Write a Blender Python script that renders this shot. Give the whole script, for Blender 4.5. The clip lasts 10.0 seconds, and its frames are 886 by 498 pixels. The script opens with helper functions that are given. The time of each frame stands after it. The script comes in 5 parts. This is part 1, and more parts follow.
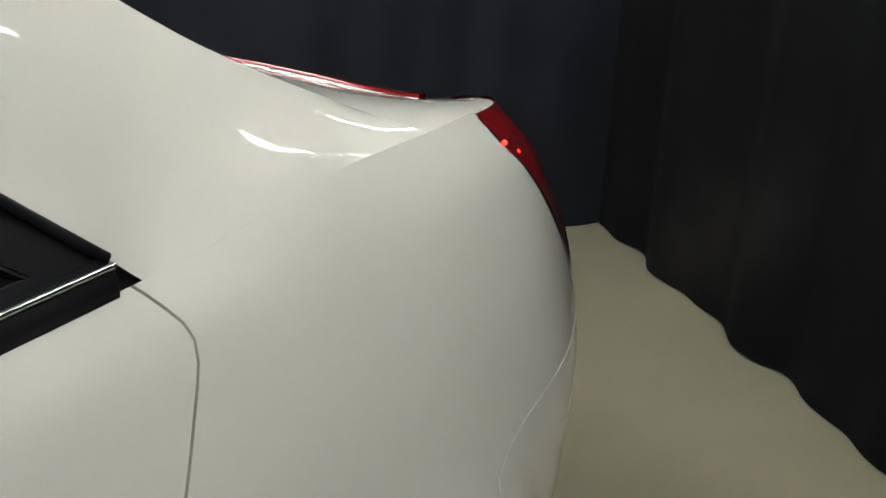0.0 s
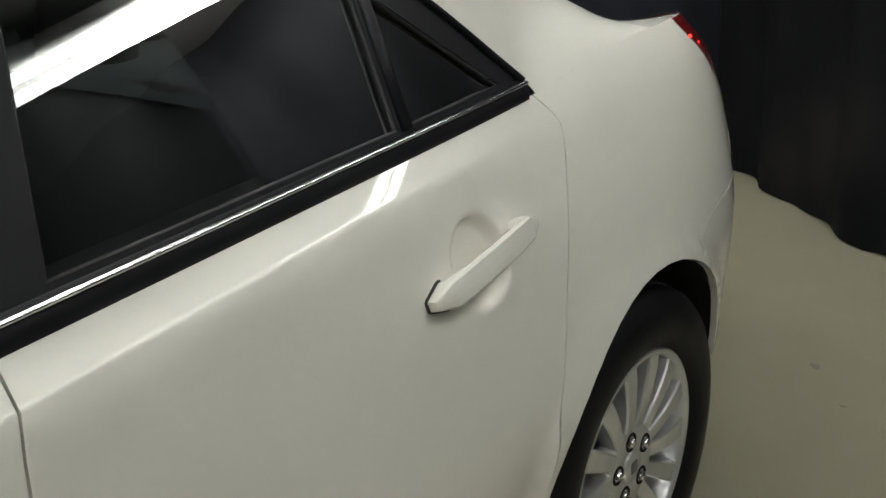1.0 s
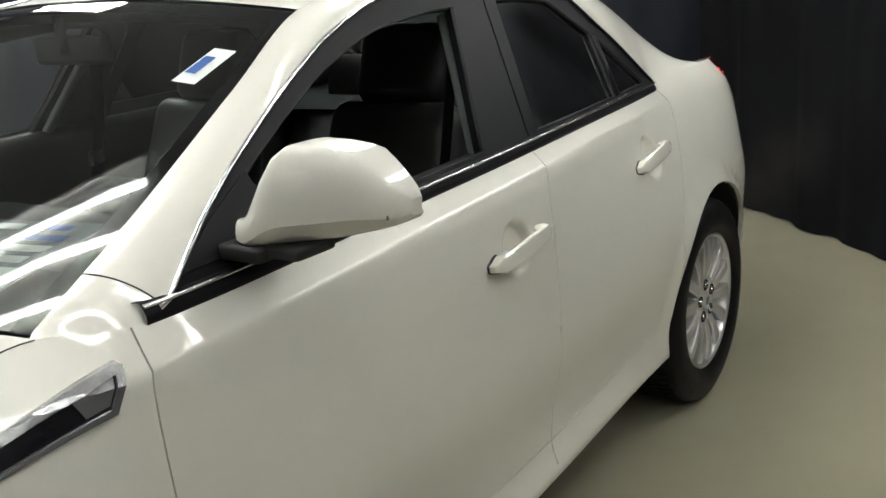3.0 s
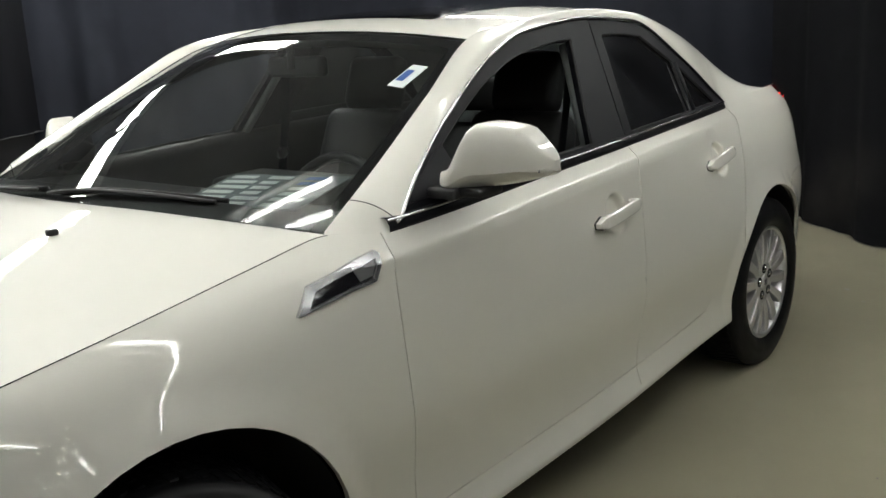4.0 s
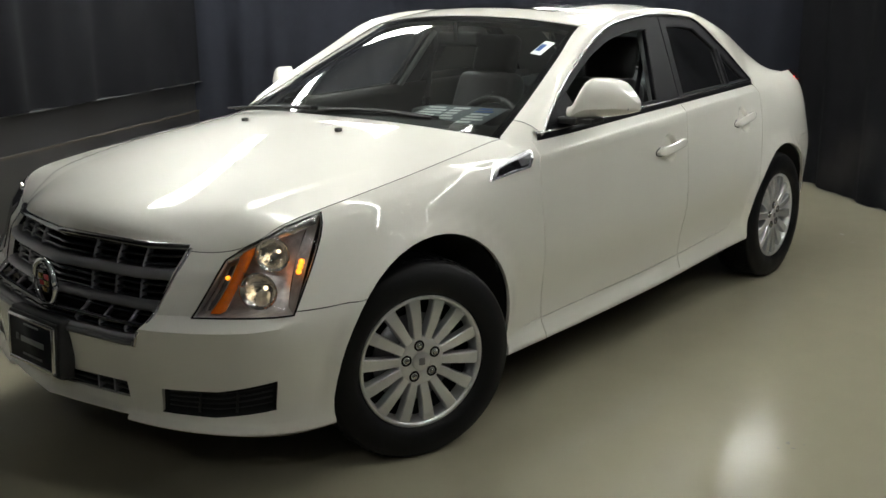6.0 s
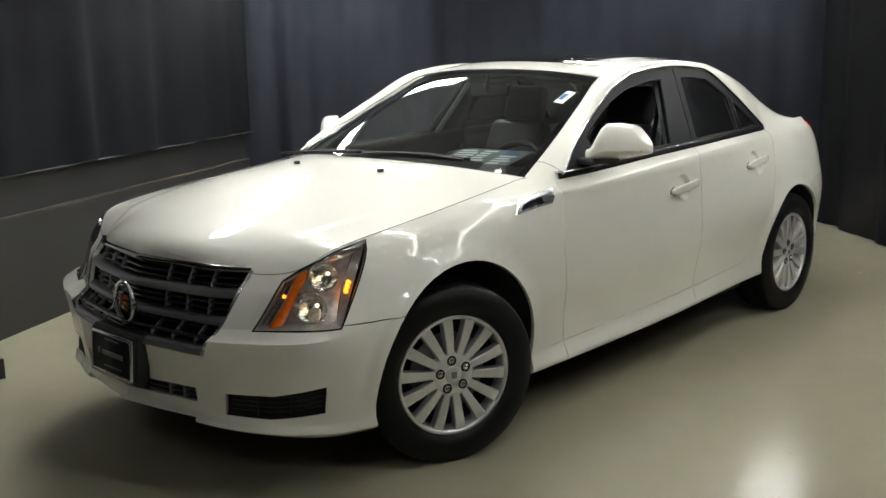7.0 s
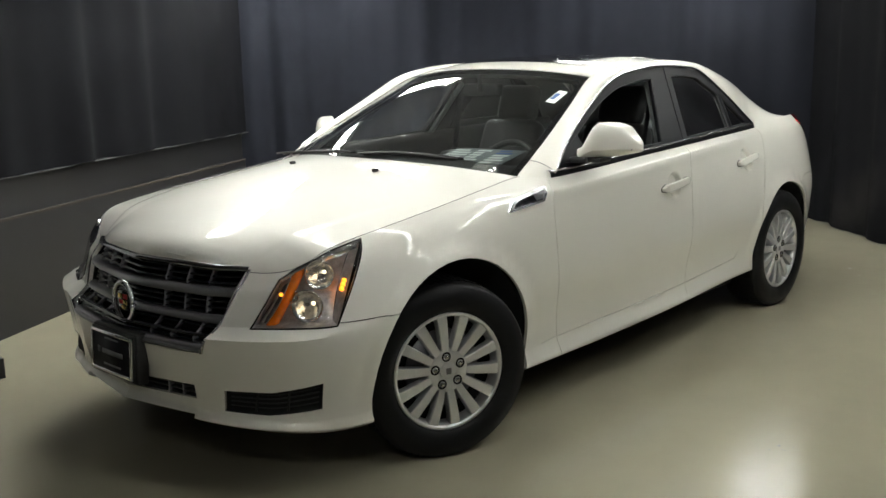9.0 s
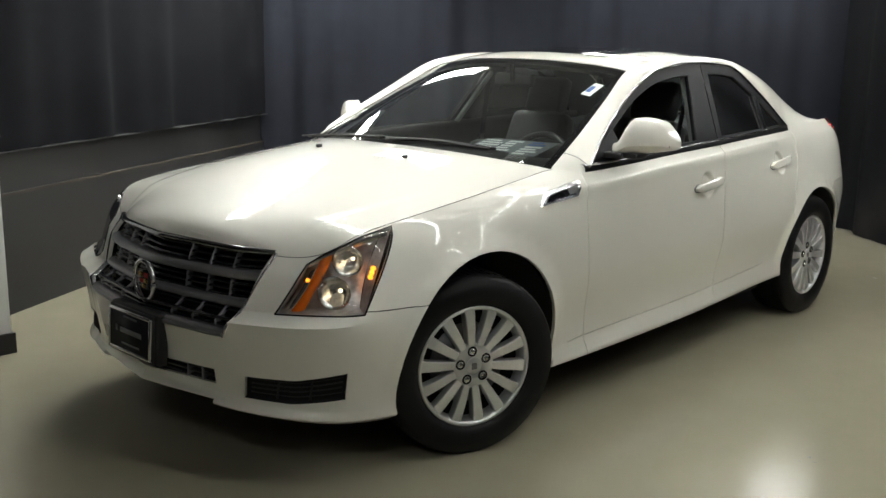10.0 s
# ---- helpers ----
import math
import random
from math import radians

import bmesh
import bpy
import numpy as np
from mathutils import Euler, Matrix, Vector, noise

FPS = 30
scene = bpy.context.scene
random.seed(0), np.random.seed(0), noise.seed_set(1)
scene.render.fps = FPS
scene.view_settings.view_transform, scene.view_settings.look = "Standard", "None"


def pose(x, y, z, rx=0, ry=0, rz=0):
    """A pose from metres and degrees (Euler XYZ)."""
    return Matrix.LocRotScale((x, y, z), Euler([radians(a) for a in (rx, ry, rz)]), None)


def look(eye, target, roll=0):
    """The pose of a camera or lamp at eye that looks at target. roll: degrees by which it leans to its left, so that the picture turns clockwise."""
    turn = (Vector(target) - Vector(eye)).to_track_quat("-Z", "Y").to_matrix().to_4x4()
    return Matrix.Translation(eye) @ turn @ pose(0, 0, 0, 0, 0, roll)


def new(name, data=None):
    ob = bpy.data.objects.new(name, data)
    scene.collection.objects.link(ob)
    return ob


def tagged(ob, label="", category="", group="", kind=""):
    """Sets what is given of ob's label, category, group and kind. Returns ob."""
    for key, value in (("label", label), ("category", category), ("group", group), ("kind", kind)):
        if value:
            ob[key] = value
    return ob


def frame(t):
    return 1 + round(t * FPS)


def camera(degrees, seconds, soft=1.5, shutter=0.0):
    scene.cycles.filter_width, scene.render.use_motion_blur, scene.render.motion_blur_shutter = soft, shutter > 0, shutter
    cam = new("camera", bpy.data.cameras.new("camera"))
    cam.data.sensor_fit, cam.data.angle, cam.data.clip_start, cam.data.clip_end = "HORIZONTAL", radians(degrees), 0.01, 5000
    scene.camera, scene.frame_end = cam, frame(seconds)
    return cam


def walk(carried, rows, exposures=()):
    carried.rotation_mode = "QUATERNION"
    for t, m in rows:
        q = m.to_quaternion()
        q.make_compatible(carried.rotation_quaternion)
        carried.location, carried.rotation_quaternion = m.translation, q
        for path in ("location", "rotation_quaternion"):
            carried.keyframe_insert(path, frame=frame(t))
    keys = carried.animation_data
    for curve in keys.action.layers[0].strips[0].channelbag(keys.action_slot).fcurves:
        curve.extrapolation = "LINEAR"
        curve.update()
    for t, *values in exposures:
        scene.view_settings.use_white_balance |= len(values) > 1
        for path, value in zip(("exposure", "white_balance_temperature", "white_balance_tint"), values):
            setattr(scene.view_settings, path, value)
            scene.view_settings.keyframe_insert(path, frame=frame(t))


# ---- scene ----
cam = camera(49.2, 10.0)
PATH = [
    (0, (-0.830, 1.349, 1.375), (-2.397, 0.340, 0.651), 2.3),
    (0.5, (-0.421, 1.392, 1.378), (-1.948, 0.302, 0.684), 0.0),
    (1, (-0.031, 1.562, 1.396), (-1.494, 0.412, 0.663), -2.8),
    (1.5, (0.435, 1.578, 1.408), (-1.165, 0.532, 0.819), -4.7),
    (2, (0.775, 1.630, 1.390), (-0.765, 0.506, 0.784), -2.9),
    (2.5, (1.132, 1.822, 1.422), (-0.404, 0.685, 0.837), -4.0),
    (3, (1.588, 1.907, 1.435), (0.002, 0.813, 0.898), -3.8),
    (3.2, (1.743, 1.941, 1.456), (0.189, 0.83, 0.863), -2.3),
    (4.3, (2.58, 2.374, 1.449), (1.074, 1.128, 1.022), -3.3),
    (4.5, (2.738, 2.438, 1.485), (1.243, 1.18, 1.056), -2.6),
    (5, (3.032, 2.665, 1.473), (1.577, 1.368, 1.023), -1.3),
    (5.5, (3.384, 2.836, 1.492), (1.956, 1.514, 1.032), -1.7),
    (6, (3.723, 2.925, 1.506), (2.259, 1.656, 1.009), -0.6),
    (6.2, (3.814, 3.023, 1.498), (2.364, 1.727, 1.032), -0.4),
    (7.5, (4.035, 3.237, 1.521), (2.61, 1.888, 1.134), -1.3),
    (8, (4.034, 3.259, 1.523), (2.609, 1.913, 1.129), -1.3),
    (8.5, (4.036, 3.266, 1.522), (2.606, 1.924, 1.13), -1.4),
    (9, (4.048, 3.264, 1.519), (2.614, 1.926, 1.124), -1.4),
    (9.5, (4.052, 3.255, 1.52), (2.618, 1.918, 1.126), -1.2),
    (10, (4.038, 3.128, 1.496), (2.614, 1.784, 1.084), 1.0),
]
walk(cam, [(t, look(eye, target, roll)) for t, eye, target, roll in PATH],
     exposures=[(0.0, -0.03), (0.5, 0.0), (1.0, 0.02), (1.5, 0.22), (2.0, 0.4), (3.0, 0.36), (4.5, 0.02), (5.5, 0.17), (6.0, 0.36), (7.5, 0.54), (10.0, 0.56)])


# ---------------------------------------------------------------- world and lights
EXPOSURE = 0.0
scene.view_settings.exposure = EXPOSURE
world = bpy.data.worlds.new("world")
world.use_nodes = True
world.node_tree.nodes["Background"].inputs[0].default_value = (0.02, 0.021, 0.024, 1)
scene.world = world


# ---------------------------------------------------------------- material helpers
def material(name, color, rough=0.5, metal=0.0, coat=0.0, coat_rough=0.03, noise_scale=0.0, vary=0.0, bump=0.0,
             bump_scale=200.0, rough_vary=0.0, spec=0.5, emit=0.0, emit_color=None, sheen=0.0):
    m = bpy.data.materials.new(name)
    m.use_nodes = True
    nt = m.node_tree
    b = nt.nodes["Principled BSDF"]
    b.inputs["Base Color"].default_value = (*color, 1)
    b.inputs["Roughness"].default_value = rough
    b.inputs["Metallic"].default_value = metal
    b.inputs["Coat Weight"].default_value = coat
    b.inputs["Coat Roughness"].default_value = coat_rough
    b.inputs["Specular IOR Level"].default_value = spec
    b.inputs["Sheen Weight"].default_value = sheen
    if emit:
        b.inputs["Emission Color"].default_value = (*(emit_color or color), 1)
        b.inputs["Emission Strength"].default_value = emit
    co = nt.nodes.new("ShaderNodeTexCoord")
    if vary or rough_vary:
        n1 = nt.nodes.new("ShaderNodeTexNoise")
        n1.inputs["Scale"].default_value = noise_scale
        n1.inputs["Detail"].default_value = 6
        n2 = nt.nodes.new("ShaderNodeTexNoise")
        n2.inputs["Scale"].default_value = noise_scale * 9
        n2.inputs["Detail"].default_value = 3
        for n in (n1, n2):
            nt.links.new(co.outputs["Object"], n.inputs["Vector"])
        add = nt.nodes.new("ShaderNodeMath")
        add.operation = "MULTIPLY_ADD"
        add.inputs[1].default_value = 0.35
        nt.links.new(n2.outputs["Fac"], add.inputs[0])
        nt.links.new(n1.outputs["Fac"], add.inputs[2])
        if vary:
            ramp = nt.nodes.new("ShaderNodeMapRange")
            ramp.inputs["From Min"].default_value, ramp.inputs["From Max"].default_value = 0.3, 1.05
            ramp.inputs["To Min"].default_value, ramp.inputs["To Max"].default_value = 1 - vary, 1 + vary
            nt.links.new(add.outputs[0], ramp.inputs["Value"])
            mix = nt.nodes.new("ShaderNodeMix")
            mix.data_type, mix.blend_type = "RGBA", "MULTIPLY"
            mix.inputs["Factor"].default_value = 1
            mix.inputs["A"].default_value = (*color, 1)
            nt.links.new(ramp.outputs[0], mix.inputs["B"])
            nt.links.new(mix.outputs["Result"], b.inputs["Base Color"])
        if rough_vary:
            rr = nt.nodes.new("ShaderNodeMapRange")
            rr.inputs["From Min"].default_value, rr.inputs["From Max"].default_value = 0.3, 1.05
            rr.inputs["To Min"].default_value, rr.inputs["To Max"].default_value = rough - rough_vary, rough + rough_vary
            nt.links.new(add.outputs[0], rr.inputs["Value"])
            nt.links.new(rr.outputs[0], b.inputs["Roughness"])
    if bump:
        nb = nt.nodes.new("ShaderNodeTexNoise")
        nb.inputs["Scale"].default_value = bump_scale
        nb.inputs["Detail"].default_value = 4
        nt.links.new(co.outputs["Object"], nb.inputs["Vector"])
        bp = nt.nodes.new("ShaderNodeBump")
        bp.inputs["Strength"].default_value = bump
        bp.inputs["Distance"].default_value = 0.002
        nt.links.new(nb.outputs["Fac"], bp.inputs["Height"])
        nt.links.new(bp.outputs[0], b.inputs["Normal"])
    return m


def glass_material(name, tint, ior=1.5, rough=0.0, dust=0.0):
    """Thin pane: tinted clear passage with a Fresnel gloss."""
    m = bpy.data.materials.new(name)
    m.use_nodes = True
    nt = m.node_tree
    nt.nodes.clear()
    out = nt.nodes.new("ShaderNodeOutputMaterial")
    mix = nt.nodes.new("ShaderNodeMixShader")
    fr = nt.nodes.new("ShaderNodeFresnel")
    fr.inputs["IOR"].default_value = ior
    tr = nt.nodes.new("ShaderNodeBsdfTransparent")
    tr.inputs["Color"].default_value = (*tint, 1)
    gl = nt.nodes.new("ShaderNodeBsdfGlossy")
    gl.inputs["Roughness"].default_value = rough
    nt.links.new(fr.outputs[0], mix.inputs[0])
    nt.links.new(tr.outputs[0], mix.inputs[1])
    nt.links.new(gl.outputs[0], mix.inputs[2])
    last = mix
    if dust:
        # thin film of dust
        df = nt.nodes.new("ShaderNodeBsdfDiffuse")
        df.inputs["Color"].default_value = (0.75, 0.76, 0.74, 1)
        co = nt.nodes.new("ShaderNodeTexCoord")
        nz = nt.nodes.new("ShaderNodeTexNoise")
        nz.inputs["Scale"].default_value = 3.0
        nt.links.new(co.outputs["Object"], nz.inputs["Vector"])
        amount = nt.nodes.new("ShaderNodeMath")
        amount.operation = "MULTIPLY"
        amount.inputs[1].default_value = 2 * dust
        nt.links.new(nz.outputs["Fac"], amount.inputs[0])
        last = nt.nodes.new("ShaderNodeMixShader")
        nt.links.new(amount.outputs[0], last.inputs[0])
        nt.links.new(mix.outputs[0], last.inputs[1])
        nt.links.new(df.outputs[0], last.inputs[2])
    nt.links.new(last.outputs[0], out.inputs["Surface"])
    return m


PAINT = material("pearl_white_paint", (0.82, 0.80, 0.735), rough=0.50, metal=0.12, coat=1.0, coat_rough=0.015, noise_scale=3, vary=0.012, bump=0.006, bump_scale=900)
CHROME = material("chrome", (0.88, 0.88, 0.90), rough=0.2, metal=1.0, noise_scale=20, rough_vary=0.03)
BRIGHT = material("bright_polished_trim", (0.70, 0.70, 0.72), rough=0.22, metal=0.9, coat=1.0, noise_scale=20, vary=0.04)
SILVER = material("silver_wheel_paint", (0.72, 0.72, 0.73), rough=0.3, metal=0.75, coat=0.6, coat_rough=0.06, noise_scale=14, vary=0.05)
GREYMETAL = material("satin_grey_grille", (0.23, 0.23, 0.245), rough=0.36, metal=0.6, noise_scale=20, vary=0.06)
BLACKGLOSS = material("gloss_black_trim", (0.012, 0.012, 0.015), rough=0.12, noise_scale=9, rough_vary=0.04, coat=0.4)
BLACKSATIN = material("satin_black_pillar", (0.0085, 0.0085, 0.011), rough=0.5, spec=0.16, noise_scale=12, vary=0.1, bump=0.03, bump_scale=500)
PRIMER = material("grey_primer", (0.20, 0.195, 0.18), rough=0.7, noise_scale=8, vary=0.1)
BLACKPLASTIC = material("black_plastic", (0.018, 0.018, 0.019), rough=0.6, noise_scale=15, vary=0.15, bump=0.1, bump_scale=600)
RUBBER = material("tyre_rubber", (0.006, 0.006, 0.007), rough=0.5, spec=0.25, noise_scale=12, vary=0.2, bump=0.12, bump_scale=300, rough_vary=0.1)
DARK = material("dark_void", (0.006, 0.006, 0.006), rough=0.9, noise_scale=5, vary=0.2)
FABRIC = material("black_leather_seat", (0.022, 0.021, 0.021), rough=0.5, noise_scale=10, vary=0.15, bump=0.2, bump_scale=260)
GREYTRIM = material("grey_interior_trim", (0.16, 0.17, 0.166), rough=0.7, noise_scale=8, vary=0.06, bump=0.1, bump_scale=300)
GLASS = glass_material("clear_windscreen_glass", (0.80, 0.84, 0.83), 1.52, dust=0.015)
TINTED = glass_material("tinted_side_glass", (0.76, 0.81, 0.81), 1.5)
LENS = glass_material("clear_lens_plastic", (0.93, 0.94, 0.95), 1.45)
REDLENS = material("red_tail_lens", (0.22, 0.006, 0.009), rough=0.08, coat=1.0, noise_scale=30, vary=0.15)
REDLIT = material("lit_red_bulb", (1.0, 0.05, 0.04), rough=0.3, emit=3.0, emit_color=(1, 0.04, 0.03))
AMBER = material("amber_reflector", (0.95, 0.20, 0.012), rough=0.2, coat=1.0, noise_scale=60, vary=0.25)
AMBERLIT = material("lit_amber_lamp", (1.0, 0.45, 0.05), rough=0.3, emit=1.8, emit_color=(1.0, 0.30, 0.02))


# ---------------------------------------------------------------- mesh helpers
def part(name, bm, mat, parent=None, label="", smooth=True):
    me = bpy.data.meshes.new(name)
    bm.normal_update()
    bm.to_mesh(me)
    bm.free()
    if mat:
        me.materials.append(mat)
    if smooth:
        me.shade_smooth()
        if mat and mat.name.startswith("pearl") and name in ("hood", "front_bumper", "housing"):
            me.set_sharp_from_angle(angle=math.radians(24))
    ob = new(name, me)
    if parent:
        ob.parent = parent
    if label:
        tagged(ob, label)
    return ob


def box(bm, x0, x1, y0, y1, z0, z1, bevel=0.0, m=None):
    r = bmesh.ops.create_cube(bm, size=1)
    vs = r["verts"]
    for v in vs:
        v.co = Vector((x0 + (v.co.x + 0.5) * (x1 - x0), y0 + (v.co.y + 0.5) * (y1 - y0), z0 + (v.co.z + 0.5) * (z1 - z0)))
    if bevel:
        es = list({e for v in vs for e in v.link_edges})
        r = bmesh.ops.bevel(bm, geom=es, offset=bevel, segments=2, affect="EDGES", profile=0.6)
        vs = list({v for f in r["faces"] for v in f.verts} | {v for v in vs if v.is_valid})
    if m is not None:
        bmesh.ops.transform(bm, matrix=m, verts=vs)
    return vs


def cyl(bm, r0, r1, depth, m, seg=24, caps=True):
    r = bmesh.ops.create_cone(bm, cap_ends=caps, segments=seg, radius1=r0, radius2=r1, depth=depth, matrix=m)
    return r["verts"]


def loft(bm, rows, closed=False, flip=False):
    """Quads between rows of points of equal length."""
    vs = [[bm.verts.new(p) for p in row] for row in rows]
    n = len(rows[0])
    for i in range(len(rows) - 1):
        for j in range(n if closed else n - 1):
            k = (j + 1) % n
            f = (vs[i][j], vs[i][k], vs[i + 1][k], vs[i + 1][j])
            try:
                bm.faces.new(f[::-1] if flip else f)
            except ValueError:
                pass
    return vs


def tube(bm, pts, r, seg=8, flat=1.0, cap=True):
    """A round bar along points."""
    pts = [Vector(p) for p in pts]
    rows = []
    for i, p in enumerate(pts):
        d = (pts[min(i + 1, len(pts) - 1)] - pts[max(i - 1, 0)]).normalized()
        side = d.cross(Vector((0, 0, 1)))
        side = side.normalized() if side.length > 1e-4 else Vector((1, 0, 0))
        up = side.cross(d)
        rows.append([p + r * (math.cos(a) * side + flat * math.sin(a) * up) for a in (2 * math.pi * k / seg for k in range(seg))])
    vs = loft(bm, rows, closed=True)
    if cap:
        bm.faces.new(vs[0][::-1])
        bm.faces.new(vs[-1])


def pchip(xs, ys):
    """Monotone cubic through keys."""
    xs, ys = np.array(xs, float), np.array(ys, float)
    if xs[0] > xs[-1]:
        xs, ys = xs[::-1], ys[::-1]
    h, d = np.diff(xs), np.diff(ys) / np.diff(xs)
    m = np.zeros(len(xs))
    for i in range(1, len(xs) - 1):
        if d[i - 1] * d[i] > 0:
            w1, w2 = 2 * h[i] + h[i - 1], h[i] + 2 * h[i - 1]
            m[i] = (w1 + w2) / (w1 / d[i - 1] + w2 / d[i])
    m[0], m[-1] = d[0], d[-1]

    def f(x):
        i = min(max(int(np.searchsorted(xs, x)) - 1, 0), len(xs) - 2)
        t = min(max((x - xs[i]) / h[i], 0.0), 1.0)
        return ((1 + 2 * t) * (1 - t) ** 2 * ys[i] + t * (1 - t) ** 2 * h[i] * m[i] + t * t * (3 - 2 * t) * ys[i + 1] + t * t * (t - 1) * h[i] * m[i + 1])
    return f


def spline(pts, n):
    """n points along a Catmull-Rom curve through pts, even by length."""
    p = [Vector(q) for q in pts]
    p = [2 * p[0] - p[1]] + p + [2 * p[-1] - p[-2]]
    out = []
    for i in range(1, len(p) - 2):
        for k in range(24):
            t = k / 24
            a, b, c, d = p[i - 1], p[i], p[i + 1], p[i + 2]
            out.append(0.5 * (2 * b + (c - a) * t + (2 * a - 5 * b + 4 * c - d) * t * t + (3 * b - a - 3 * c + d) * t ** 3))
    out.append(p[-2])
    ln = np.concatenate([[0], np.cumsum([(out[i + 1] - out[i]).length for i in range(len(out) - 1)])])
    res = []
    for s in np.linspace(0, ln[-1], n):
        i = min(int(np.searchsorted(ln, s, side="right")) - 1, len(out) - 2)
        t = (s - ln[i]) / max(ln[i + 1] - ln[i], 1e-9)
        res.append(out[i].lerp(out[i + 1], t))
    return res


# ---------------------------------------------------------------- car body surface
# x ahead, y to the car's left, z up; the axles stand at x = 1.44 and -1.44
AXLE, HUB_Z, ARCH, ARCH_REAR = 1.44, 0.338, 0.432, 0.403
OUTLINE = spline([(2.370, 0, 0), (2.338, 0.25, 0), (2.298, 0.48, 0), (2.212, 0.665, 0), (2.105, 0.805, 0), (1.965, 0.885, 0), (1.75, 0.910, 0),
                  (1.44, 0.915, 0), (0.8, 0.908, 0), (0.0, 0.922, 0), (-0.7, 0.922, 0), (-1.44, 0.915, 0), (-1.85, 0.872, 0), (-2.08, 0.80, 0),
                  (-2.24, 0.70, 0), (-2.35, 0.55, 0), (-2.43, 0.3, 0), (-2.45, 0, 0)], 500)
OX, OY = np.array([p.x for p in OUTLINE]), np.array([p.y for p in OUTLINE])
OA = np.concatenate([[0], np.cumsum(np.hypot(np.diff(OX), np.diff(OY)))])
TX, TY = np.gradient(OX, OA), np.gradient(OY, OA)
LENGTH = OA[-1]
GX = [2.352, 2.22, 1.97, 1.44, 0.96, 0.90, 0.815, 0.0, -0.9, -1.36, -1.55, -1.9, -2.2, -2.45]
GZ, GI = [], []


GRID_X = np.arange(-2.62, 2.53, 0.01)


def eased(f):
    """The same curve with its bends rounded off, except on the nose."""
    raw = np.array([f(x) for x in GRID_X])
    k = np.exp(-0.5 * (np.arange(-24, 25) / 3.5) ** 2)
    soft = np.convolve(np.pad(raw, 24, mode="edge"), k / k.sum(), mode="valid")
    k = np.exp(-0.5 * (np.arange(-36, 37) / 11.0) ** 2)
    wide = np.convolve(np.pad(raw, 36, mode="edge"), k / k.sum(), mode="valid")
    w = np.clip((GRID_X - 1.02) / 0.2, 0, 1) * np.clip((1.9 - GRID_X) / 0.2, 0, 1)
    soft = soft + (wide - soft) * w
    w = np.clip((GRID_X - 1.85) / 0.2, 0, 1)
    tab = soft + (raw - soft) * w * w * (3 - 2 * w)
    return lambda x: float(np.interp(x, GRID_X, tab))


def guide(z, inset):
    GZ.append(eased(pchip(GX, z)))
    GI.append(eased(pchip(GX, inset)))


# lower edge, skirt edge, door foot, lower feature line, widest line, flank, shoulder crease, top edge
guide([.265, .25, .235, .215, .21, .21, .21, .226, .253, .25, .255, .27, .28, .28], [.06, .06, .07, .07, .075, .078, .08, .08, .08, .06, .06, .07, .08, .08])
guide([.29, .275, .262, .245, .237, .237, .237, .254, .285, .29, .29, .32, .34, .34], [.020, .020, .032, .03, .008, .007, .006, .006, .018, .025, .03, .04, .05, .05])
guide([.325, .305, .298, .31, .305, .308, .314, .337, .383, .36, .37, .40, .42, .42], [.036, .036, .036, .034, .030, .030, .030, .030, .030, .025, .02, .02, .03, .03])
guide([.46, .46, .46, .46, .39, .387, .385, .405, .458, .48, .49, .50, .52, .52], [.018, .020, .020, .014, .026, .026, .027, .027, .022, .012, .01, .01, .01, .01])
guide([.588, .590, .60, .62, .60, .60, .60, .60, .62, .64, .65, .66, .66, .66], [0, 0, 0, 0, .0, .0, .0, .0, .0, .0, 0, 0, 0, 0])
guide([.612, .620, .655, .78, .80, .80, .80, .81, .82, .82, .82, .82, .82, .82], [.062, .068, .040, .010, .012, .011, .010, .014, .030, .036, .036, .022, .025, .04])
guide([.755, .735, .832, .908, .955, .952, .948, .992, 1.019, 1.023, 1.020, 1.030, .99, .96], [.088, .105, .085, .064, .054, .044, .028, .036, .088, .124, .120, .072, .11, .13])
guide([.828, .792, .873, .949, 1.007, 1.016, 1.0, 1.03, 1.055, 1.066, 1.088, 1.104, 1.055, 1.005], [.125, .150, .138, .129, .145, .140, .070, .080, .122, .156, .163, .125, .22, .24])


def z_range(a):
    x = float(np.interp(a, OA, OX))
    return GZ[0](x), GZ[-1](x)


HANDLES = [(-0.155, 0.868), (-1.00, 0.906)]


SECTION = {}


def step(x, lo, hi):
    t = min(max((x - lo) / (hi - lo), 0.0), 1.0)
    return t * t * (3 - 2 * t)


def b_spline(zs, gs):
    """Smooth curve that the points pull on, as a table of height and inset."""
    p = np.array([zs, gs]).T
    p = np.vstack([2 * p[0] - p[1], p, 2 * p[-1] - p[-2]])
    tz, tg = [], []
    for i in range(1, len(p) - 2):
        for t in np.linspace(0, 1, 30, endpoint=i == len(p) - 3):
            w = np.array([(1 - t) ** 3, 3 * t ** 3 - 6 * t * t + 4, -3 * t ** 3 + 3 * t * t + 3 * t + 1, t ** 3]) / 6
            q = w @ p[i - 1:i + 3]
            tz.append(q[0])
            tg.append(q[1])
    return np.array(tz), np.array(tg)


